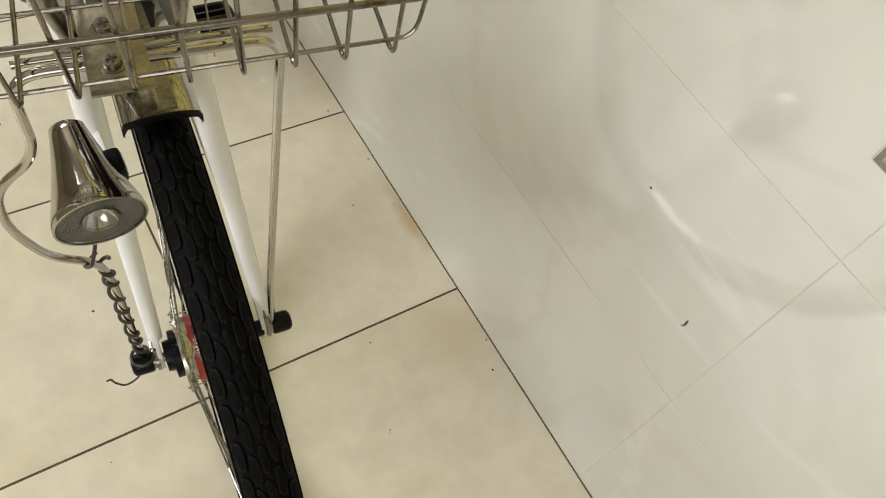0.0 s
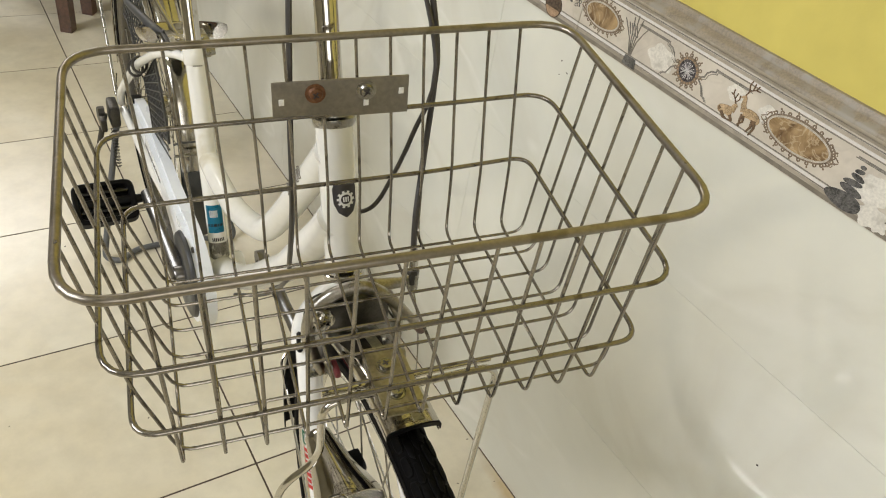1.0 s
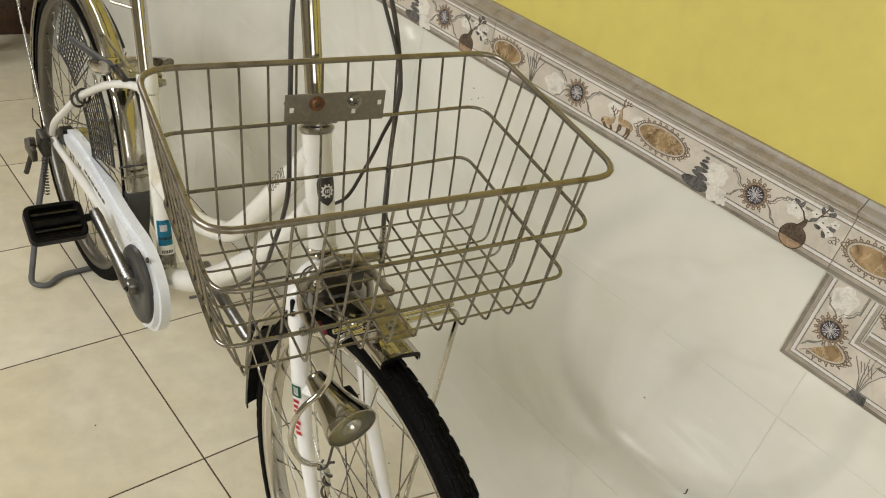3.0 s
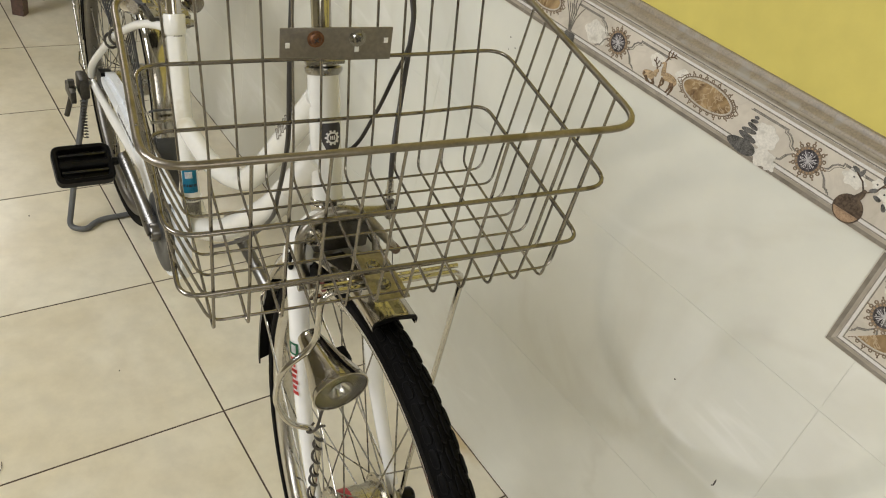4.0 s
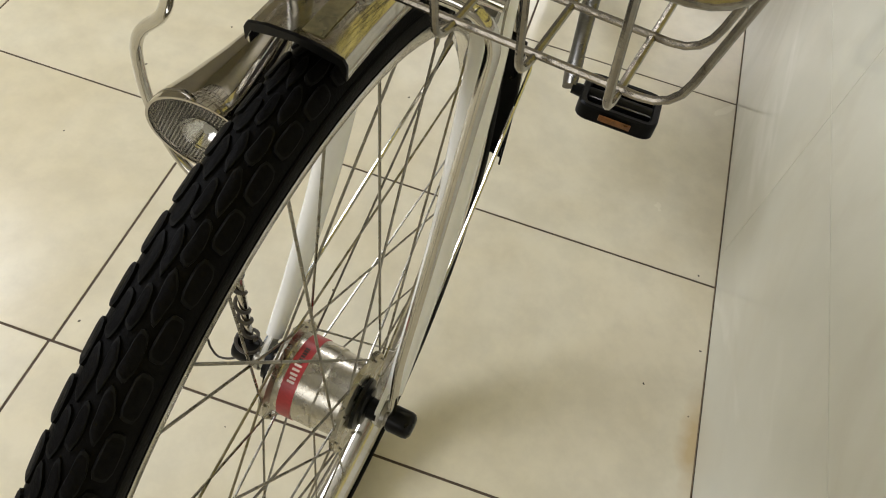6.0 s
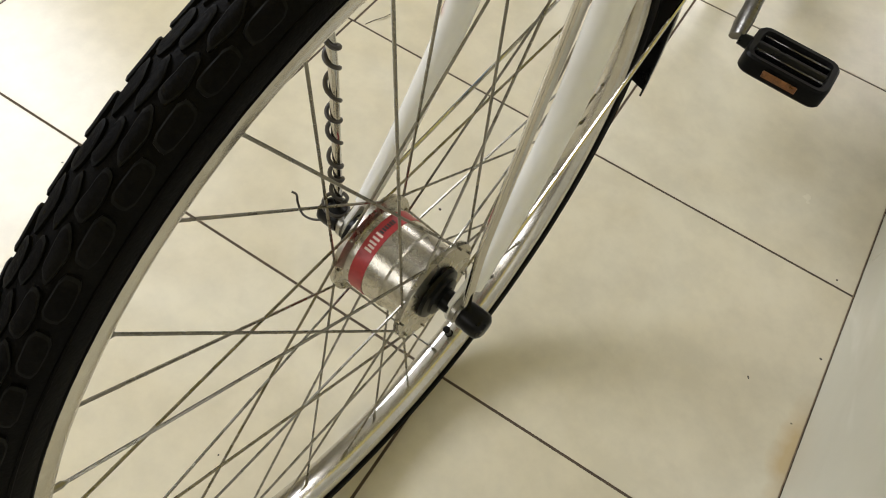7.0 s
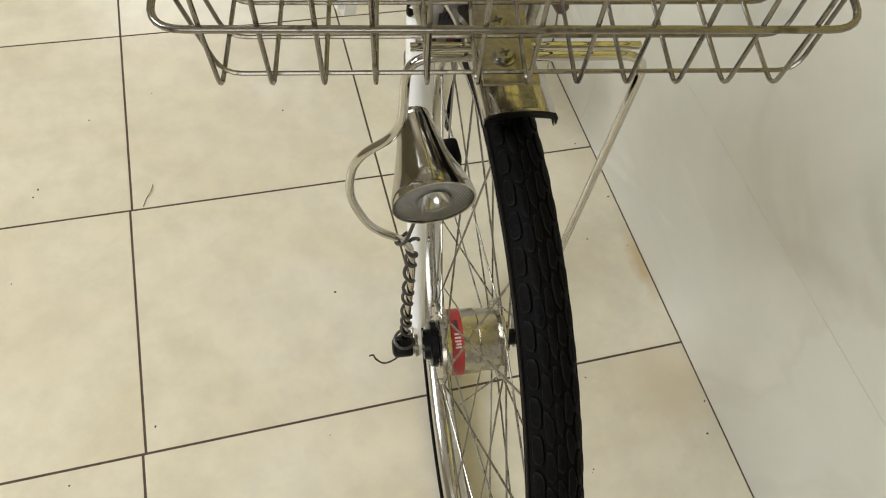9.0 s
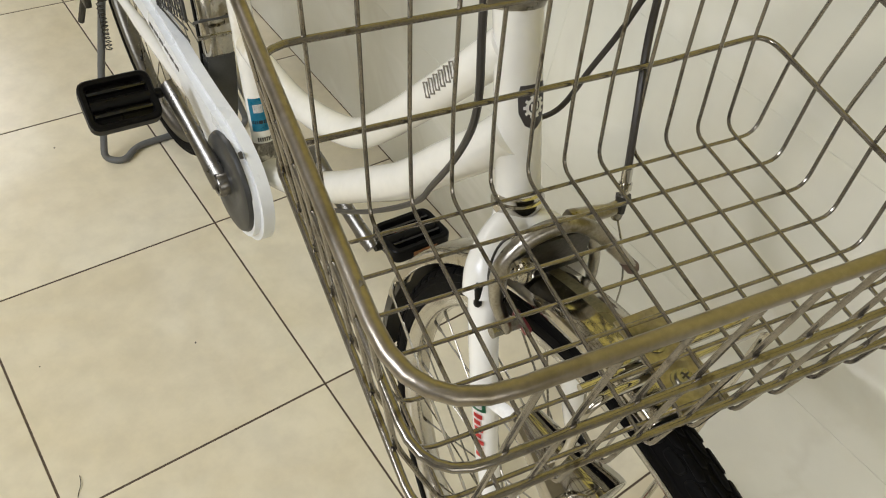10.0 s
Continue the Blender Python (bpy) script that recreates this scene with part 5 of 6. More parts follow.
# dark block standing in for the shadowed gap behind the arms; hides the crown
part("brake_shade_block", block(B(), (-0.030, -0.076, -0.034), (0.034, -0.058, 0.006), 0.004, CARRY), DARKSTEEL, brake)
part("pivot_bolt", lathe(B(), [(0.0, 0.0), (0.0, 0.0105), (0.004, 0.0105), (0.0045, 0.0065), (0.010, 0.006), (0.0105, 0.0)], 18, CARRY @ Matrix.Translation((-0.034, -0.082, -0.004)) @ Matrix.Rotation(radians(-100), 4, "Z")), CHROME, brake)
for s in (-1, 1):
    part("brake_pad", block(B(), (s * 0.0225 - 0.003, -0.100, -0.073), (s * 0.0225 + 0.003, -0.078, -0.066), 0.002, CARRY), REDREF if s < 0 else BLACK, brake)
    part("pad_nut", lathe(B(), [(s * 0.026, 0), (s * 0.026, 0.0055), (s * 0.050, 0.0055), (s * 0.050, 0)], 8, CARRY @ Matrix.Translation((0, -0.088, -0.069))), STEEL, brake)
part("cable_anchor", lathe(B(), [(-0.012, 0), (-0.012, 0.0045), (0.012, 0.0045), (0.014, 0.003), (0.014, 0)], 12, CARRY @ Matrix.Translation((0.0605, -0.067, 0.010)) @ Matrix.Rotation(radians(90), 4, "Y")), STEEL, brake)
part("inner_cable", sweep(B(), curve([(0.0605, -0.067, 0.0), (0.060, -0.085, -0.02), (0.058, -0.100, -0.045), (0.059, -0.103, -0.085)], 5), 0.0008, 5), STEEL, brake, "", CARRY)

# cables from the handlebar down to the brake and along the frame
def cable(points, r=0.0023):
    part("cable", sweep(B(), curve(points, 7), r, 8), CABLE, bicycle, "grey sleeved cable")


cable([STEER @ Vector(p) for p in ((0.062, 0.085, 0.37), (0.080, 0.035, 0.29))] + [Vector(p) for p in ((-0.3200, -0.2600, 0.9050), (-0.3241, -0.2723, 0.8665), (-0.3350, -0.2896, 0.8098), (-0.3525, -0.3171, 0.7581), (-0.3570, -0.3320, 0.7136))], 0.0029)
cable([STEER @ Vector(p) for p in ((0.052, 0.090, 0.37), (0.074, 0.045, 0.29))] + [Vector(p) for p in ((-0.3290, -0.2780, 0.8900), (-0.3413, -0.2748, 0.8221), (-0.3487, -0.2615, 0.7691), (-0.3622, -0.2540, 0.7306))] + [FRAME @ Vector(p) for p in ((0.022, 0.030, 0.700), (0.022, 0.09, 0.61), (0.022, 0.19, 0.487), (0.020, 0.33, 0.362))])
cable([STEER @ Vector(p) for p in ((-0.012, 0.080, 0.37), (-0.034, 0.050, 0.285), (-0.042, 0.022, 0.205), (-0.045, 0.007, 0.146), (-0.047, -0.008, 0.088))] + [FRAME @ Vector(p) for p in ((-0.044, 0.010, 0.715), (-0.030, 0.050, 0.640), (-0.018, 0.09, 0.575), (-0.012, 0.19, 0.466), (-0.012, 0.33, 0.345))], 0.0029)

end, way = Vector((-0.3570, -0.3320, 0.7136)), Vector((-0.10, -0.32, -0.94)).normalized()
adjuster = part("cable_adjuster", lathe(B(), [(-0.016, 0.0), (-0.016, 0.0040), (-0.004, 0.0040), (-0.004, 0.0052), (0.001, 0.0052), (0.001, 0.0036), (0.006, 0.0036), (0.006, 0.0)], 16, Matrix.Translation(end) @ way.to_track_quat("X", "Z").to_matrix().to_4x4()), CHROME, brake, "chrome cable adjuster")
part("adjuster_nut", lathe(B(), [(0.006, 0.0), (0.006, 0.0064), (0.010, 0.0064), (0.010, 0.0036), (0.021, 0.0030), (0.022, 0.0)], 6, Matrix.Translation(end) @ way.to_track_quat("X", "Z").to_matrix().to_4x4()), DARKSTEEL, adjuster)

# ---- border tiles with their printed decor ----
# local frame of a border tile: x along it, y up, z out of the wall
def decor_mesh(name, material, shapes):
    """Printed shapes, each a hair higher than the one before, so that no two lie in one plane."""
    bm = B()
    for k, (kind, *a) in enumerate(shapes):
        lift = 0.000009 * (k % 13)
        if kind == "disc":
            a[4] += lift
            disc(bm, *a)
        else:
            slab(bm, a[0], a[1] + lift)
    return to_mesh(name, bm, material, 0)


W60, H75 = 0.6, 0.0735
T1, T2, T3 = 0.0003, 0.0006, 0.0009


def lines(z0, z1, x0=0.0005, x1=W60 - 0.0005):
    return [(x0, z0), (x1, z0), (x1, z1), (x0, z1)]


def ribbon(pts, w=0.0008, high=T1):
    """Thin printed line along points, as short overlapping strips."""
    out = []
    for (a, b), (c, d) in zip(pts, pts[1:]):
        n = math.hypot(c - a, d - b)
        ux, uy = (c - a) / n * w * 0.8, (d - b) / n * w * 0.8
        nx, ny = -(d - b) / n * w, (c - a) / n * w
        out.append(("slab", [(a - ux + nx, b - uy + ny), (a - ux - nx, b - uy - ny), (c + ux - nx, d + uy - ny), (c + ux + nx, d + uy + ny)], high))
    return out


def oval_line(x, y, rx, ry, w, high=T2, n=36):
    """A printed ring of line width w."""
    out = []
    for k in range(n):
        a, b = 2 * math.pi * k / n, 2 * math.pi * (k + 1) / n
        out.append(("slab", [(x + (rx + q) * math.cos(t), y + (ry + q) * math.sin(t)) for q, t in ((0, a), (w, a), (w, b), (0, b))], high))
    return out


def lace(x, y, rx, ry, n, r, w=0.0005):
    """Scrollwork round a medallion: small open loops, each with a bud at its tip."""
    out = []
    for k in range(n):
        a = 2 * math.pi * (k + 0.5) / n
        cx, cy = x + (rx + r) * math.cos(a), y + (ry + r) * math.sin(a)
        out += oval_line(cx, cy, r - w, r - w, w, T1, 8)
        if k % 2:
            out.append(("disc", x + (rx + 2.5 * r) * math.cos(a), y + (ry + 2.5 * r) * math.sin(a), r * 0.62, r * 0.42, T1, Matrix(), 6, 0, 1, a))
    return out


def tips(x, y, rx):
    """The pointed scrolls at both ends of an oval."""
    out = []
    for e in (-1, 1):
        for v in (-1, 1):
            out += ribbon([(x + e * (rx - 0.004), y + v * 0.0115), (x + e * (rx + 0.001), y + v * 0.0080), (x + e * (rx + 0.003), y + v * 0.0040), (x + e * (rx + 0.0085), y + v * 0.0008)], 0.0006)
            out += oval_line(x + e * (rx + 0.0030), y + v * 0.0058, 0.0014, 0.0014, 0.0006, T1, 8)
    return out


def bracket(m, side):
    """The stepped and curved outline beside a medallion."""
    up = [(0.084, 0.0565), (0.036, 0.0565), (0.0355, 0.0535), (0.0300, 0.0520), (0.0255, 0.0480), (0.0235, 0.0425), (0.0185, 0.0400)]
    low = [(0.0185, 0.0360), (0.0235, 0.0320), (0.0265, 0.0265), (0.0285, 0.0225), (0.0330, 0.0215), (0.0345, 0.0190)]
    return [r for line in (up, low) for k in (0, 0.0026) for r in ribbon([(m + side * (x + k), y - k * 0.6) for x, y in line], 0.0009 if not k else 0.0004)]


def petals(x, y, r, turn):
    """A five-petalled blossom."""
    return [("disc", x + 0.55 * r * math.cos(a), y + 0.55 * r * math.sin(a), 0.52 * r, 0.40 * r, T2, Matrix(), 10, 0, 1, a) for a in [turn + 2 * math.pi * k / 5 for k in range(5)]]


def limb(pts, w0, w1, high=T3):
    """A tapering limb of a printed figure, through points."""
    out = []
    n = len(pts) - 1
    for k, ((a, b), (c, d)) in enumerate(zip(pts, pts[1:])):
        p, q = w0 + (w1 - w0) * k / n, w0 + (w1 - w0) * (k + 1) / n
        m = math.hypot(c - a, d - b)
        nx, ny = -(d - b) / m, (c - a) / m
        out.append(("slab", [(a + nx * p, b + ny * p), (a - nx * p, b - ny * p), (c - nx * q, d - ny * q), (c + nx * q, d + ny * q)], high))
        out.append(("disc", c, d, q, q, high, Matrix(), 8))
    return out


# places along a tile, from its south end
OV1, OV2, ME1, ME2 = 0.261, 0.562, 0.115, 0.414
OVALS, MEDALS = ((OV1, 0.0385, 0.0165), (OV2, 0.0310, 0.0158)), (ME1, ME2)
ANTLERS = [[(0.3335, 0.0500), (0.3310, 0.0560), (0.3245, 0.0600), (0.3225, 0.0645)], [(0.3315, 0.0555), (0.3335, 0.0610), (0.3320, 0.0660)], [(0.3280, 0.0580), (0.3275, 0.0650)], [(0.3250, 0.0598), (0.3200, 0.0600)],
           [(0.3410, 0.0355), (0.3440, 0.0410), (0.3425, 0.0470)], [(0.3438, 0.0405), (0.3475, 0.0440), (0.3480, 0.0490)], [(0.3420, 0.0375), (0.3385, 0.0420), (0.3390, 0.0460)], [(0.3470, 0.0435), (0.3505, 0.0445)]]
DECOR = [
    ("stripe", GREY_STRIPE, [("slab", lines(0.0015, 0.0062), T1)]),
    ("stripe", MID_STRIPE, [("slab", lines(0.0062, 0.0100), T1)]),
    # lower one is a pale print; upper one paints the bead line's white highlight
    ("stripe", PALE_STRIPE, [("slab", lines(0.0120, 0.0150), T1), ("slab", lines(0.0635, 0.0662), T1)]),
    ("line", LINE, [("slab", lines(0.0155, 0.0168), T1), ("slab", lines(0.0618, 0.0630), T1), ("slab", lines(0.0104, 0.0113), T1), ("slab", lines(0.0704, 0.0716), T1),
                    *bracket(ME1, 1), *bracket(ME1, -1), *bracket(ME2, 1), *bracket(ME2, -1)]),
    ("stripe", MID_STRIPE, [("slab", lines(0.0668, 0.0700), T1)]),
    ("lace", FRILL, [q for x, rx, ry in OVALS for q in lace(x, 0.040, rx, ry, 26, 0.0024, 0.0015)] + [q for x, rx, ry in OVALS for q in tips(x, 0.040, rx)] + [q for x in MEDALS for q in lace(x, 0.0385, 0.0150, 0.0150, 15, 0.0025, 0.0016)]),
    ("ring", FRILL, [q for x, rx, ry in OVALS for q in oval_line(x, 0.040, rx - 0.0004, ry - 0.0004, 0.0017, T2)] + [q for x in MEDALS for q in oval_line(x, 0.0385, 0.0122, 0.0122, 0.0034, T2, 28)]),
    ("ring", OVAL_RING, [q for x, rx, ry in OVALS for q in oval_line(x, 0.040, rx - 0.0026, ry - 0.0026, 0.0022, T2)]),
    ("oval", AMBER, [("disc", x, 0.040, rx - 0.0026, ry - 0.0026, T3, Matrix(), 40) for x, rx, ry in OVALS]),
    ("beads", BRONZE, [("disc", x + 0.0137 * math.cos(a), 0.0385 + 0.0137 * math.sin(a), 0.0013, 0.0010, T3, Matrix(), 7, 0, 1, a) for x in MEDALS for a in [2 * math.pi * k / 22 for k in range(22)]]),
    ("medallion", BLUE, [("disc", x, 0.0385, 0.0124, 0.0124, T2, Matrix(), 32) for x in MEDALS]),
    ("star", STAR, [("disc", x, 0.0385, 0.0026, 0.0026, 0.0010, Matrix(), 60, 0.45, 10) for x in MEDALS] + [("slab", [(x + r * math.cos(a + d), 0.0385 + r * math.sin(a + d)) for r, d in ((0.0022, -0.09), (0.0064, -0.04 - 0.04 * (k % 3)), (0.0114 - 0.0025 * (k % 2), 0.05 * ((k * 7) % 3 - 1)), (0.0060, 0.07), (0.0022, 0.09))], T3) for x in MEDALS for k, a in [(k, 2 * math.pi * k / 18 + 0.06 * ((k * 5) % 3)) for k in range(18)]] + [("disc", x + 0.0088 * math.cos(a), 0.0385 + 0.0088 * math.sin(a), 0.0010, 0.0006, T3, Matrix(), 6, 0, 1, 2 * a) for x in MEDALS for a in [0.3 + math.pi * k / 7 for k in range(14)]]),
    # two deer, one standing and one lying
    ("figure", TAN, limb([(0.3290, 0.0320), (0.3220, 0.0345), (0.3140, 0.0340), (0.3115, 0.0320)], 0.0050, 0.0046) + limb([(0.3285, 0.0330), (0.3318, 0.0400), (0.3325, 0.0470)], 0.0040, 0.0018) + limb([(0.3320, 0.0480), (0.3352, 0.0470), (0.3368, 0.0458)], 0.0021, 0.0009)
     + limb([(0.3415, 0.0250), (0.3480, 0.0255), (0.3560, 0.0235)], 0.0055, 0.0046) + limb([(0.3425, 0.0270), (0.3415, 0.0320), (0.3408, 0.0345)], 0.0036, 0.0018) + limb([(0.3408, 0.0350), (0.3385, 0.0340)], 0.0020, 0.0009)),
    ("figure", DARKTAN, limb([(0.3290, 0.0300), (0.3295, 0.0235), (0.3285, 0.0170)], 0.0016, 0.0008) + limb([(0.3265, 0.0300), (0.3255, 0.0230), (0.3300, 0.0180)], 0.0014, 0.0008) + limb([(0.3125, 0.0310), (0.3105, 0.0235), (0.3130, 0.0145)], 0.0021, 0.0008) + limb([(0.3150, 0.0305), (0.3145, 0.0225), (0.3175, 0.0160)], 0.0018, 0.0008)
     + limb([(0.3430, 0.0220), (0.3390, 0.0175), (0.3440, 0.0160)], 0.0018, 0.0009) + limb([(0.3545, 0.0215), (0.3500, 0.0165), (0.3460, 0.0160)], 0.0024, 0.0009) + limb([(0.3570, 0.0250), (0.3585, 0.0215)], 0.0022, 0.0010)),
    ("antler", DARKTAN, [q for line in ANTLERS for q in ribbon(line, 0.0006, T3)]),
    # bare twigs in a small dark pot
    ("twig", LINE, [q for t, h, b in ((-1.5, 0.056, -0.4), (-0.8, 0.061, 0.5), (0.0, 0.064, 0.0), (0.7, 0.060, -0.6), (1.5, 0.054, 0.4)) for q in ribbon([(0.5020 + 0.0010 * t, 0.016), (0.5035 + 0.0040 * t, 0.034), (0.5040 + 0.0085 * t + 0.002 * b, h - 0.008), (0.5040 + 0.0120 * t + 0.004 * b, h)], 0.0004, T3)] + [q for t in (-1.2, -0.4, 0.5, 1.3) for q in ribbon([(0.5035 + 0.0050 * t, 0.040), (0.5035 + 0.0050 * t + 0.006, 0.052)], 0.00035, T3)]),
    ("stone", STONE, [("disc", 0.193, 0.0120, 0.0200, 0.0085, T3, Matrix(), 24, 0.05, 3), ("disc", 0.191, 0.0245, 0.0125, 0.0038, T3, Matrix(), 18, 0, 1, 0.10), ("disc", 0.1925, 0.0320, 0.0100, 0.0030, T3, Matrix(), 16, 0, 1, -0.12), ("disc", 0.1905, 0.0385, 0.0075, 0.0027, T3, Matrix(), 14, 0, 1, 0.15), ("disc", 0.1915, 0.0445, 0.0050, 0.0022, T3, Matrix(), 12, 0, 1, -0.2), ("disc", 0.1905, 0.0495, 0.0030, 0.0020, T3, Matrix(), 10), ("slab", [(0.488, 0.0035), (0.510, 0.0035), (0.508, 0.0150), (0.490, 0.0150)], T3)]),
    ("cloud", BLOSSOM, [("disc", 0.163, 0.0135, 0.0150, 0.0115, T2, Matrix(), 40, 0.16, 5), ("disc", 0.152, 0.0100, 0.0080, 0.0070, T2, Matrix(), 30, 0.2, 5), ("disc", 0.172, 0.0350, 0.0170, 0.0150, T1, Matrix(), 36, 0.08, 7), ("disc", 0.455, 0.034, 0.020, 0.015, T1, Matrix(), 30, 0.12, 5), ("disc", 0.300, 0.044, 0.013, 0.010, T1, Matrix(), 24, 0.1, 5), ("disc", 0.345, 0.046, 0.012, 0.009, T1, Matrix(), 24, 0.1, 5), ("disc", 0.063, 0.048, 0.013, 0.009, T1, Matrix(), 30, 0.16, 6)]),
    ("blossom", BLOSSOM, petals(0.0290, 0.0500, 0.0075, 0.3) + petals(0.0190, 0.0430, 0.0068, 0.9) + petals(0.0400, 0.0555, 0.0060, 0.0) + petals(0.0640, 0.0500, 0.0058, 0.5) + petals(0.0160, 0.0545, 0.0052, 1.2)),
    ("centre", STONE, [("disc", x, y, 0.0011, 0.0010, T3, Matrix(), 7) for x, y in ((0.0290, 0.0500), (0.0190, 0.0430), (0.0400, 0.0555), (0.0640, 0.0500), (0.0160, 0.0545), (0.0310, 0.0430), (0.0230, 0.0480))]),
    ("vase", VASE, [("disc", 0.053, 0.0170, 0.0165, 0.0160, T3, Matrix(), 30), *limb([(0.0510, 0.0300), (0.0480, 0.0370), (0.0470, 0.0420)], 0.0044, 0.0022), *ribbon([(0.0470, 0.0410), (0.0380, 0.0480), (0.0330, 0.0600), (0.0300, 0.0680)], 0.0008, T3), *ribbon([(0.0480, 0.0410), (0.0540, 0.0500), (0.0640, 0.0560)], 0.0007, T3), *ribbon([(0.0345, 0.0560), (0.0280, 0.0600), (0.0215, 0.0620)], 0.0006, T3)]),
    ("half", BRONZE, [("slab", [(0.053 + 0.0150 * math.cos(math.pi * (1.08 + 0.84 * k / 14)), 0.0170 + 0.0146 * math.sin(math.pi * (1.08 + 0.84 * k / 14))) for k in range(15)], 0.0011)]),
    ("leaf", STONE, [("disc", x, y, 0.0046, 0.0024, T3, Matrix(), 10, 0.1, 3, a) for x, y, a in ((0.0290, 0.0690, 0.5), (0.0240, 0.0640, -0.4), (0.0350, 0.0630, 1.0), (0.0660, 0.0580, 0.3), (0.0590, 0.0575, 1.8), (0.0330, 0.0425, 0.2), (0.0230, 0.0375, 0.9), (0.0170, 0.0480, 0.1), (0.0400, 0.0480, -0.6))] + oval_line(0.0085, 0.0360, 0.0022, 0.0022, 0.0005, T2, 8) + oval_line(0.0125, 0.0340, 0.0018, 0.0018, 0.0005, T2, 8) + oval_line(0.0060, 0.0400, 0.0018, 0.0018, 0.0005, T2, 8) + ribbon([(0.0050, 0.0340), (0.0090, 0.0420), (0.0140, 0.0390)], 0.0004, T2)),
]
DECOR_MESHES = [(n, decor_mesh(n, mat, shapes)) for n, mat, shapes in DECOR]
BORDER_MESH = to_mesh("border_tile", block(B(), (0.0004, 0.0004, -0.0085), (W60 - 0.0004, H75 - 0.0004, 0.0), 0.0006), BAND, 0)
MIRROR = Matrix(((0, 0, -1, 0), (1, 0, 0, 0), (0, 1, 0, 0), (0, 0, 0, 1)))     # x along +y, y up, z out of the wall (-x)


def border(y, z, turn=0.0, out=0.0):
    m = Matrix.Translation((-0.0022 - out, y, z)) @ MIRROR @ Matrix.Rotation(radians(turn), 4, "Z")
    tile = part("border_tile", BORDER_MESH, None, wall_east, "decorated ceramic border tile", m)
    for n, me in DECOR_MESHES:
        part(n, me, None, tile, "", m)


for k in range(-2, 8):
    border(-0.703 + 0.6 * k, 0.8165)


def clipped_border(y, z, turn, keep, start=0.0):
    """A cut border tile: keep is a polygon (convex) in the tile's own frame, given as (point, outward normal) planes."""
    m = Matrix.Translation((-0.0024, y, z)) @ MIRROR @ Matrix.Rotation(radians(turn), 4, "Z") @ Matrix.Translation((-start, 0, 0))
    tile = None
    for n, me in [("border_tile", BORDER_MESH)] + DECOR_MESHES:
        b2 = B()
        b2.from_mesh(me)
        for co, no in keep:
            bmesh.ops.bisect_plane(b2, geom=b2.verts[:] + b2.edges[:] + b2.faces[:], plane_co=co, plane_no=no, clear_outer=True)
        if not b2.faces:
            b2.free()
            continue
        ob = part(n, to_mesh(n, b2, me.materials[0], 0), None, tile or wall_east, "decorated ceramic border tile cut to fit" if tile is None else "", m)
        tile = tile or ob


# the border steps down: an upright cut piece, and a lower run
clipped_border(-0.703, 0.6920, 90, [((0.4740, 0, 0), (1, 0, 0)), ((0.35, 0, 0), (-1, 1, 0))], 0.35)
clipped_border(-1.303, 0.6920, 0, [((0.6, 0.0, 0), (1, 1, 0))])
clipped_border(-1.378, 0.7655, 0, [((0, 0.0505, 0), (0, 1, 0))])

# ---- wall tiles ----
def wall_tile(y0, y1, z0, z1):
    part("wall_tile", block(B(), (0.0, y0 + 0.0004, z0 + 0.0003), (0.0085, y1 - 0.0004, z1 - 0.0003), 0.0004), WALL_TILE, wall_east, smooth=0)


ys = [-2.6, -2.343, -1.543, -0.743, 0.057, 0.857, 1.657, 2.457, 3.257, 4.057, 4.6]
for a, b in zip(ys, ys[1:]):
    for z0, z1 in ((0.0015, 0.305), (0.305, 0.610)):
        wall_tile(a, b, z0, z1)
    if b <= -0.703:
        wall_tile(a, b, 0.610, 0.692)
    elif a < -0.703:
        # one tile, notched where the border steps down
        corner = [(a + 0.0004, 0.6103), (b - 0.0004, 0.6103), (b - 0.0004, 0.8162), (-0.7026, 0.8162), (-0.7026, 0.6917), (a + 0.0004, 0.6917)]
        part("wall_tile", slab(B(), corner, 0.0085, Matrix(((0, 0, 1, 0), (1, 0, 0, 0), (0, 1, 0, 0), (0, 0, 0, 1)))), WALL_TILE, wall_east, smooth=0)
    else:
        wall_tile(a, b, 0.610, 0.8165)

# small dark marks and specks stuck to the tiles
bm = B()
for y, z, w, h, turn in ((-0.6935, 0.4095, 0.0062, 0.0012, 1.5), (-0.6925, 0.4030, 0.0024, 0.0008, 2.3), (-0.5757, 0.4951, 0.0016, 0.0012, 0), (-0.0892, 0.7726, 0.0013, 0.0011, 0), (-0.1045, 0.7615, 0.0016, 0.0010, 0.4), (-0.0907, 0.7533, 0.0010, 0.0010, 0), (-0.1134, 0.7675, 0.0012, 0.0008, 0)):
    disc(bm, 0, 0, w, h, 0.0004, Matrix.Translation((0, y, z)) @ MIRROR @ Matrix.Rotation(turn, 4, "Z"), 9)
tagged(part("specks", bm, CRUMB, wall_east, "small dark specks stuck to the wall tiles", smooth=0), kind="stuff")

# ---- floor tiles ----
TILE_MESHES = {}


def floor_tile(x0, x1, y0, y1):
    key = (round(x1 - x0, 4), round(y1 - y0, 4))
    if key not in TILE_MESHES:
        TILE_MESHES[key] = to_mesh("floor_tile", block(B(), (0.0017, 0.0017, -0.009), (key[0] - 0.0017, key[1] - 0.0017, 0.0), 0.0005), FLOOR_TILE, 0)
    part("floor_tile", TILE_MESHES[key], None, floor, "", Matrix.Translation((x0, y0, 0)))


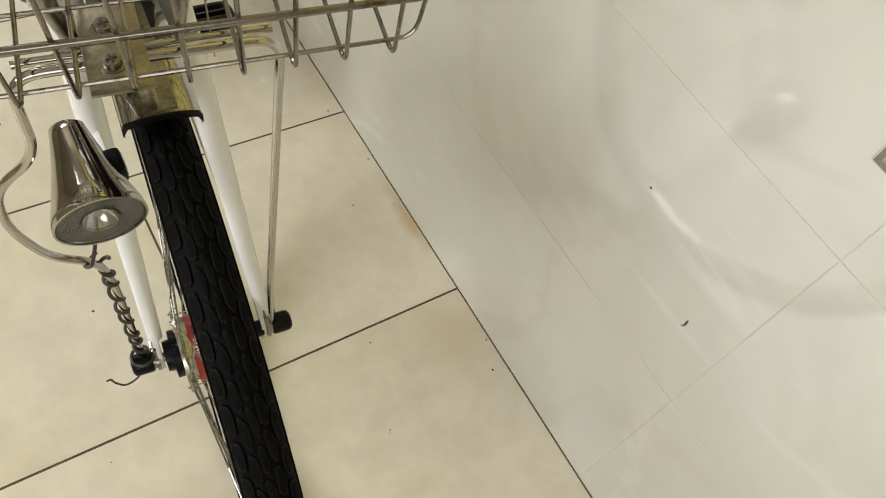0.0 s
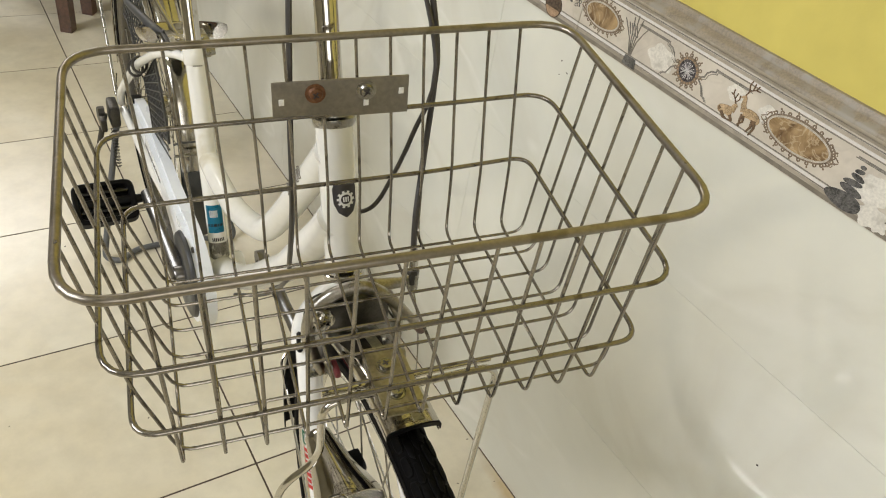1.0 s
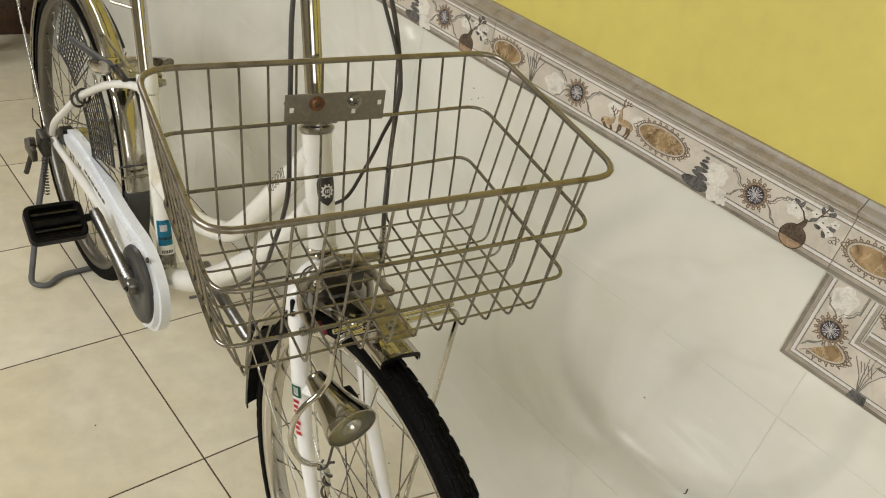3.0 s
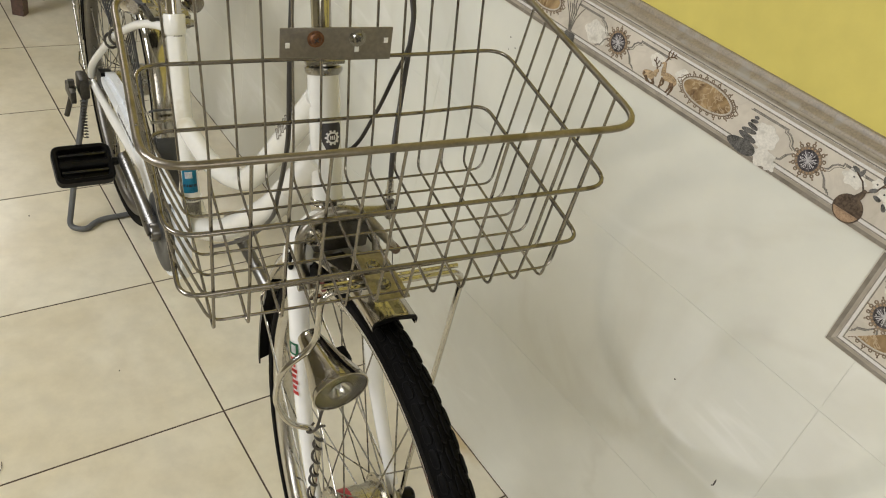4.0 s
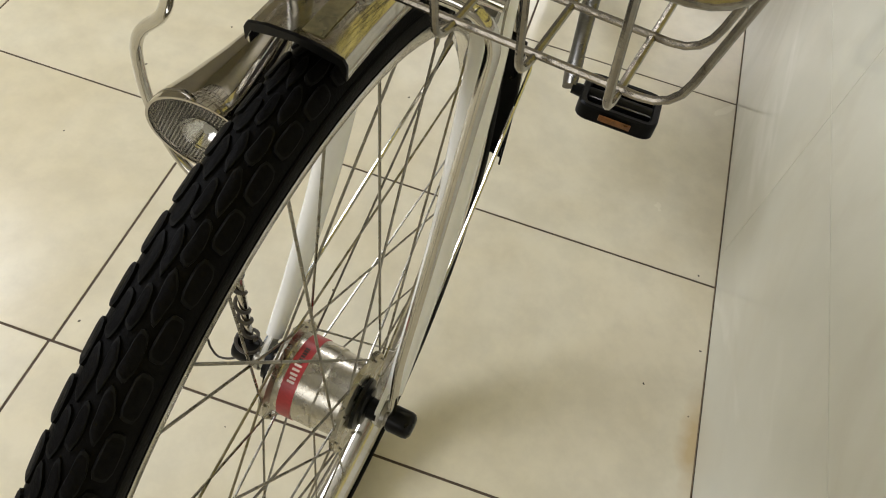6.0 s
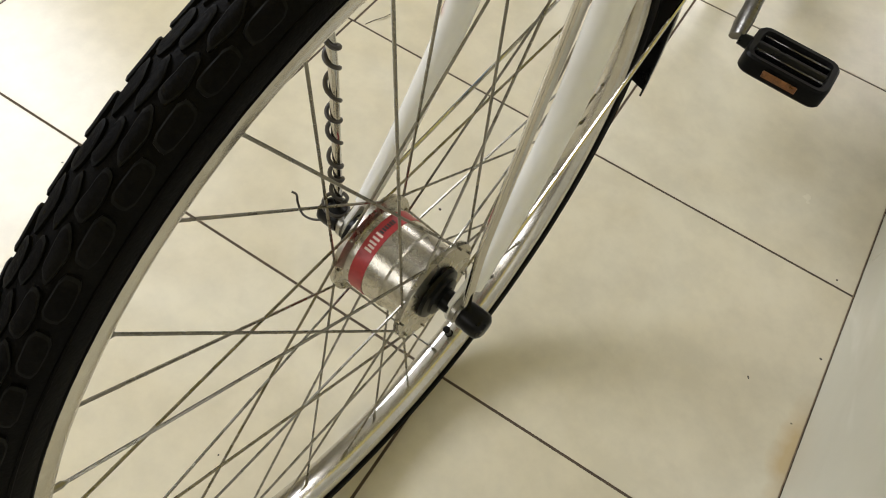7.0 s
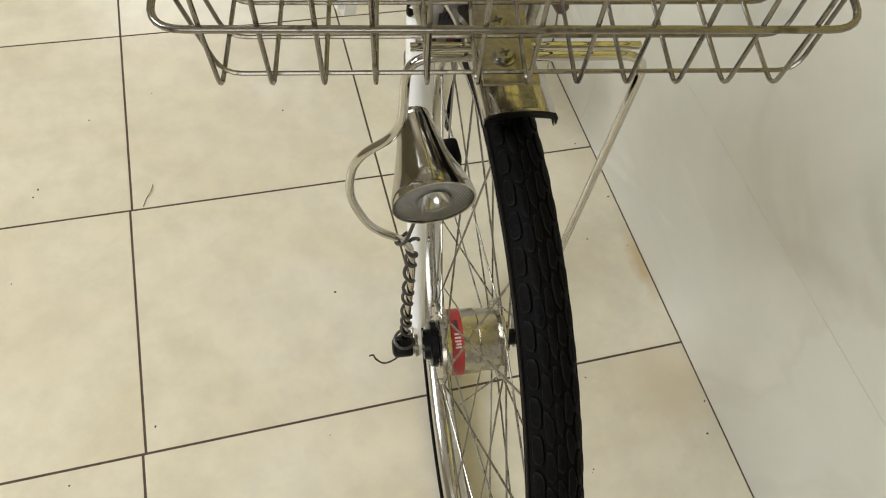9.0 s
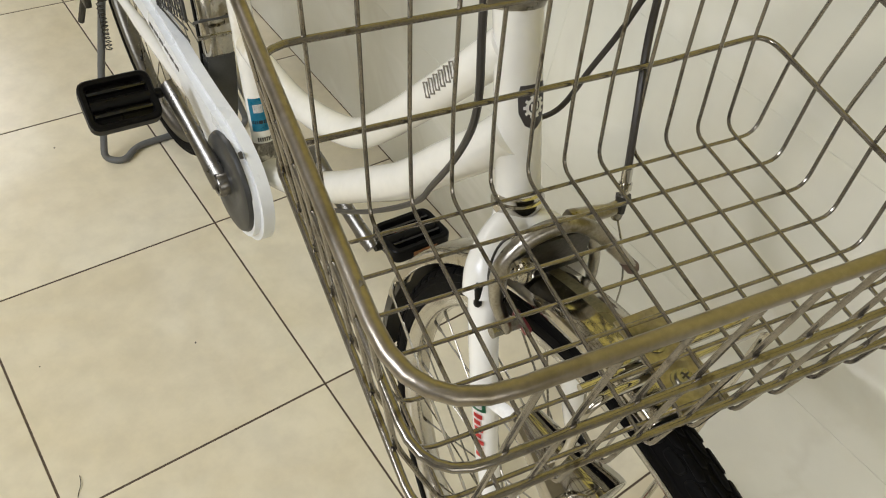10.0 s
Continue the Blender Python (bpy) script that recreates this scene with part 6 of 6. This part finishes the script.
part("wall_joint", block(B(), (-0.0016, Y0, -0.004), (0.0, Y1, -0.0003)), JOINT, floor, "brown grout between floor and wall", smooth=0)
xs = [0.0, -0.389] + [-0.389 - 0.4 * k for k in range(1, 8)] + [XW]
yy = [Y0] + [0.4 * k for k in range(-6, 12)] + [Y1]
for y0, y1 in zip(yy, yy[1:]):
    # the columns away from the wall run a little out of true
    shift = -0.0052 - 0.010 * (-0.2 - y0 / 2 - y1 / 2) if y1 < 0.3 else -0.002
    row = [x + (shift if 1 < k < len(xs) - 1 else 0.0) for k, x in enumerate(xs)]
    for x1, x0 in zip(row, row[1:]):
        if x1 - x0 > 0.01 and y1 - y0 > 0.01:
            floor_tile(x0, x1, y0, y1)

# crumbs and specks of dirt on the floor
rng = random.Random(5)
bm = B()
spots = [(-0.016, -0.215), (-0.011, -0.113), (-0.027, 0.011), (-0.507, -0.208), (-0.780, -0.365), (-0.213, -0.560), (-0.210, -0.556), (-0.007, -0.498), (-0.529, 0.173), (-0.850, 0.201), (-0.080, -0.190), (-0.172, -0.424),
         (-0.889, -0.421), (-0.555, -0.428), (-0.964, -0.103), (-0.929, 0.066), (-0.936, 0.052), (-0.025, -0.545), (-0.529, -0.607), (-0.786, -0.567), (-0.267, -0.672), (-0.926, -0.433), (-0.782, -0.757), (-0.682, -0.803), (-0.568, 0.720), (-0.746, 0.248)]
spots += [(-rng.uniform(0.05, 1.6), rng.uniform(0.3, 2.2)) for _ in range(14)]
for x, y in spots:
    r = rng.uniform(0.0010, 0.0022)
    disc(bm, 0, 0, r, r * rng.uniform(0.4, 1.0), 0.0006, Matrix.Translation((x, y, 0.0)) @ Matrix.Rotation(rng.uniform(0, 3), 4, "Z"), 7)
thing("crumbs", bm, CRUMB, "small dark crumbs scattered on the floor tiles", "crumbs", kind="stuff", smooth=0)
hair = sweep(B(), curve([(-0.774, 0.004, 0.0006), (-0.768, 0.020, 0.0006), (-0.760, 0.032, 0.0022), (-0.757, 0.046, 0.0006)], 6), 0.0005, 5)
thing("hair", hair, CRUMB, "short dark curled hair lying on the floor tiles", "hair", kind="stuff")
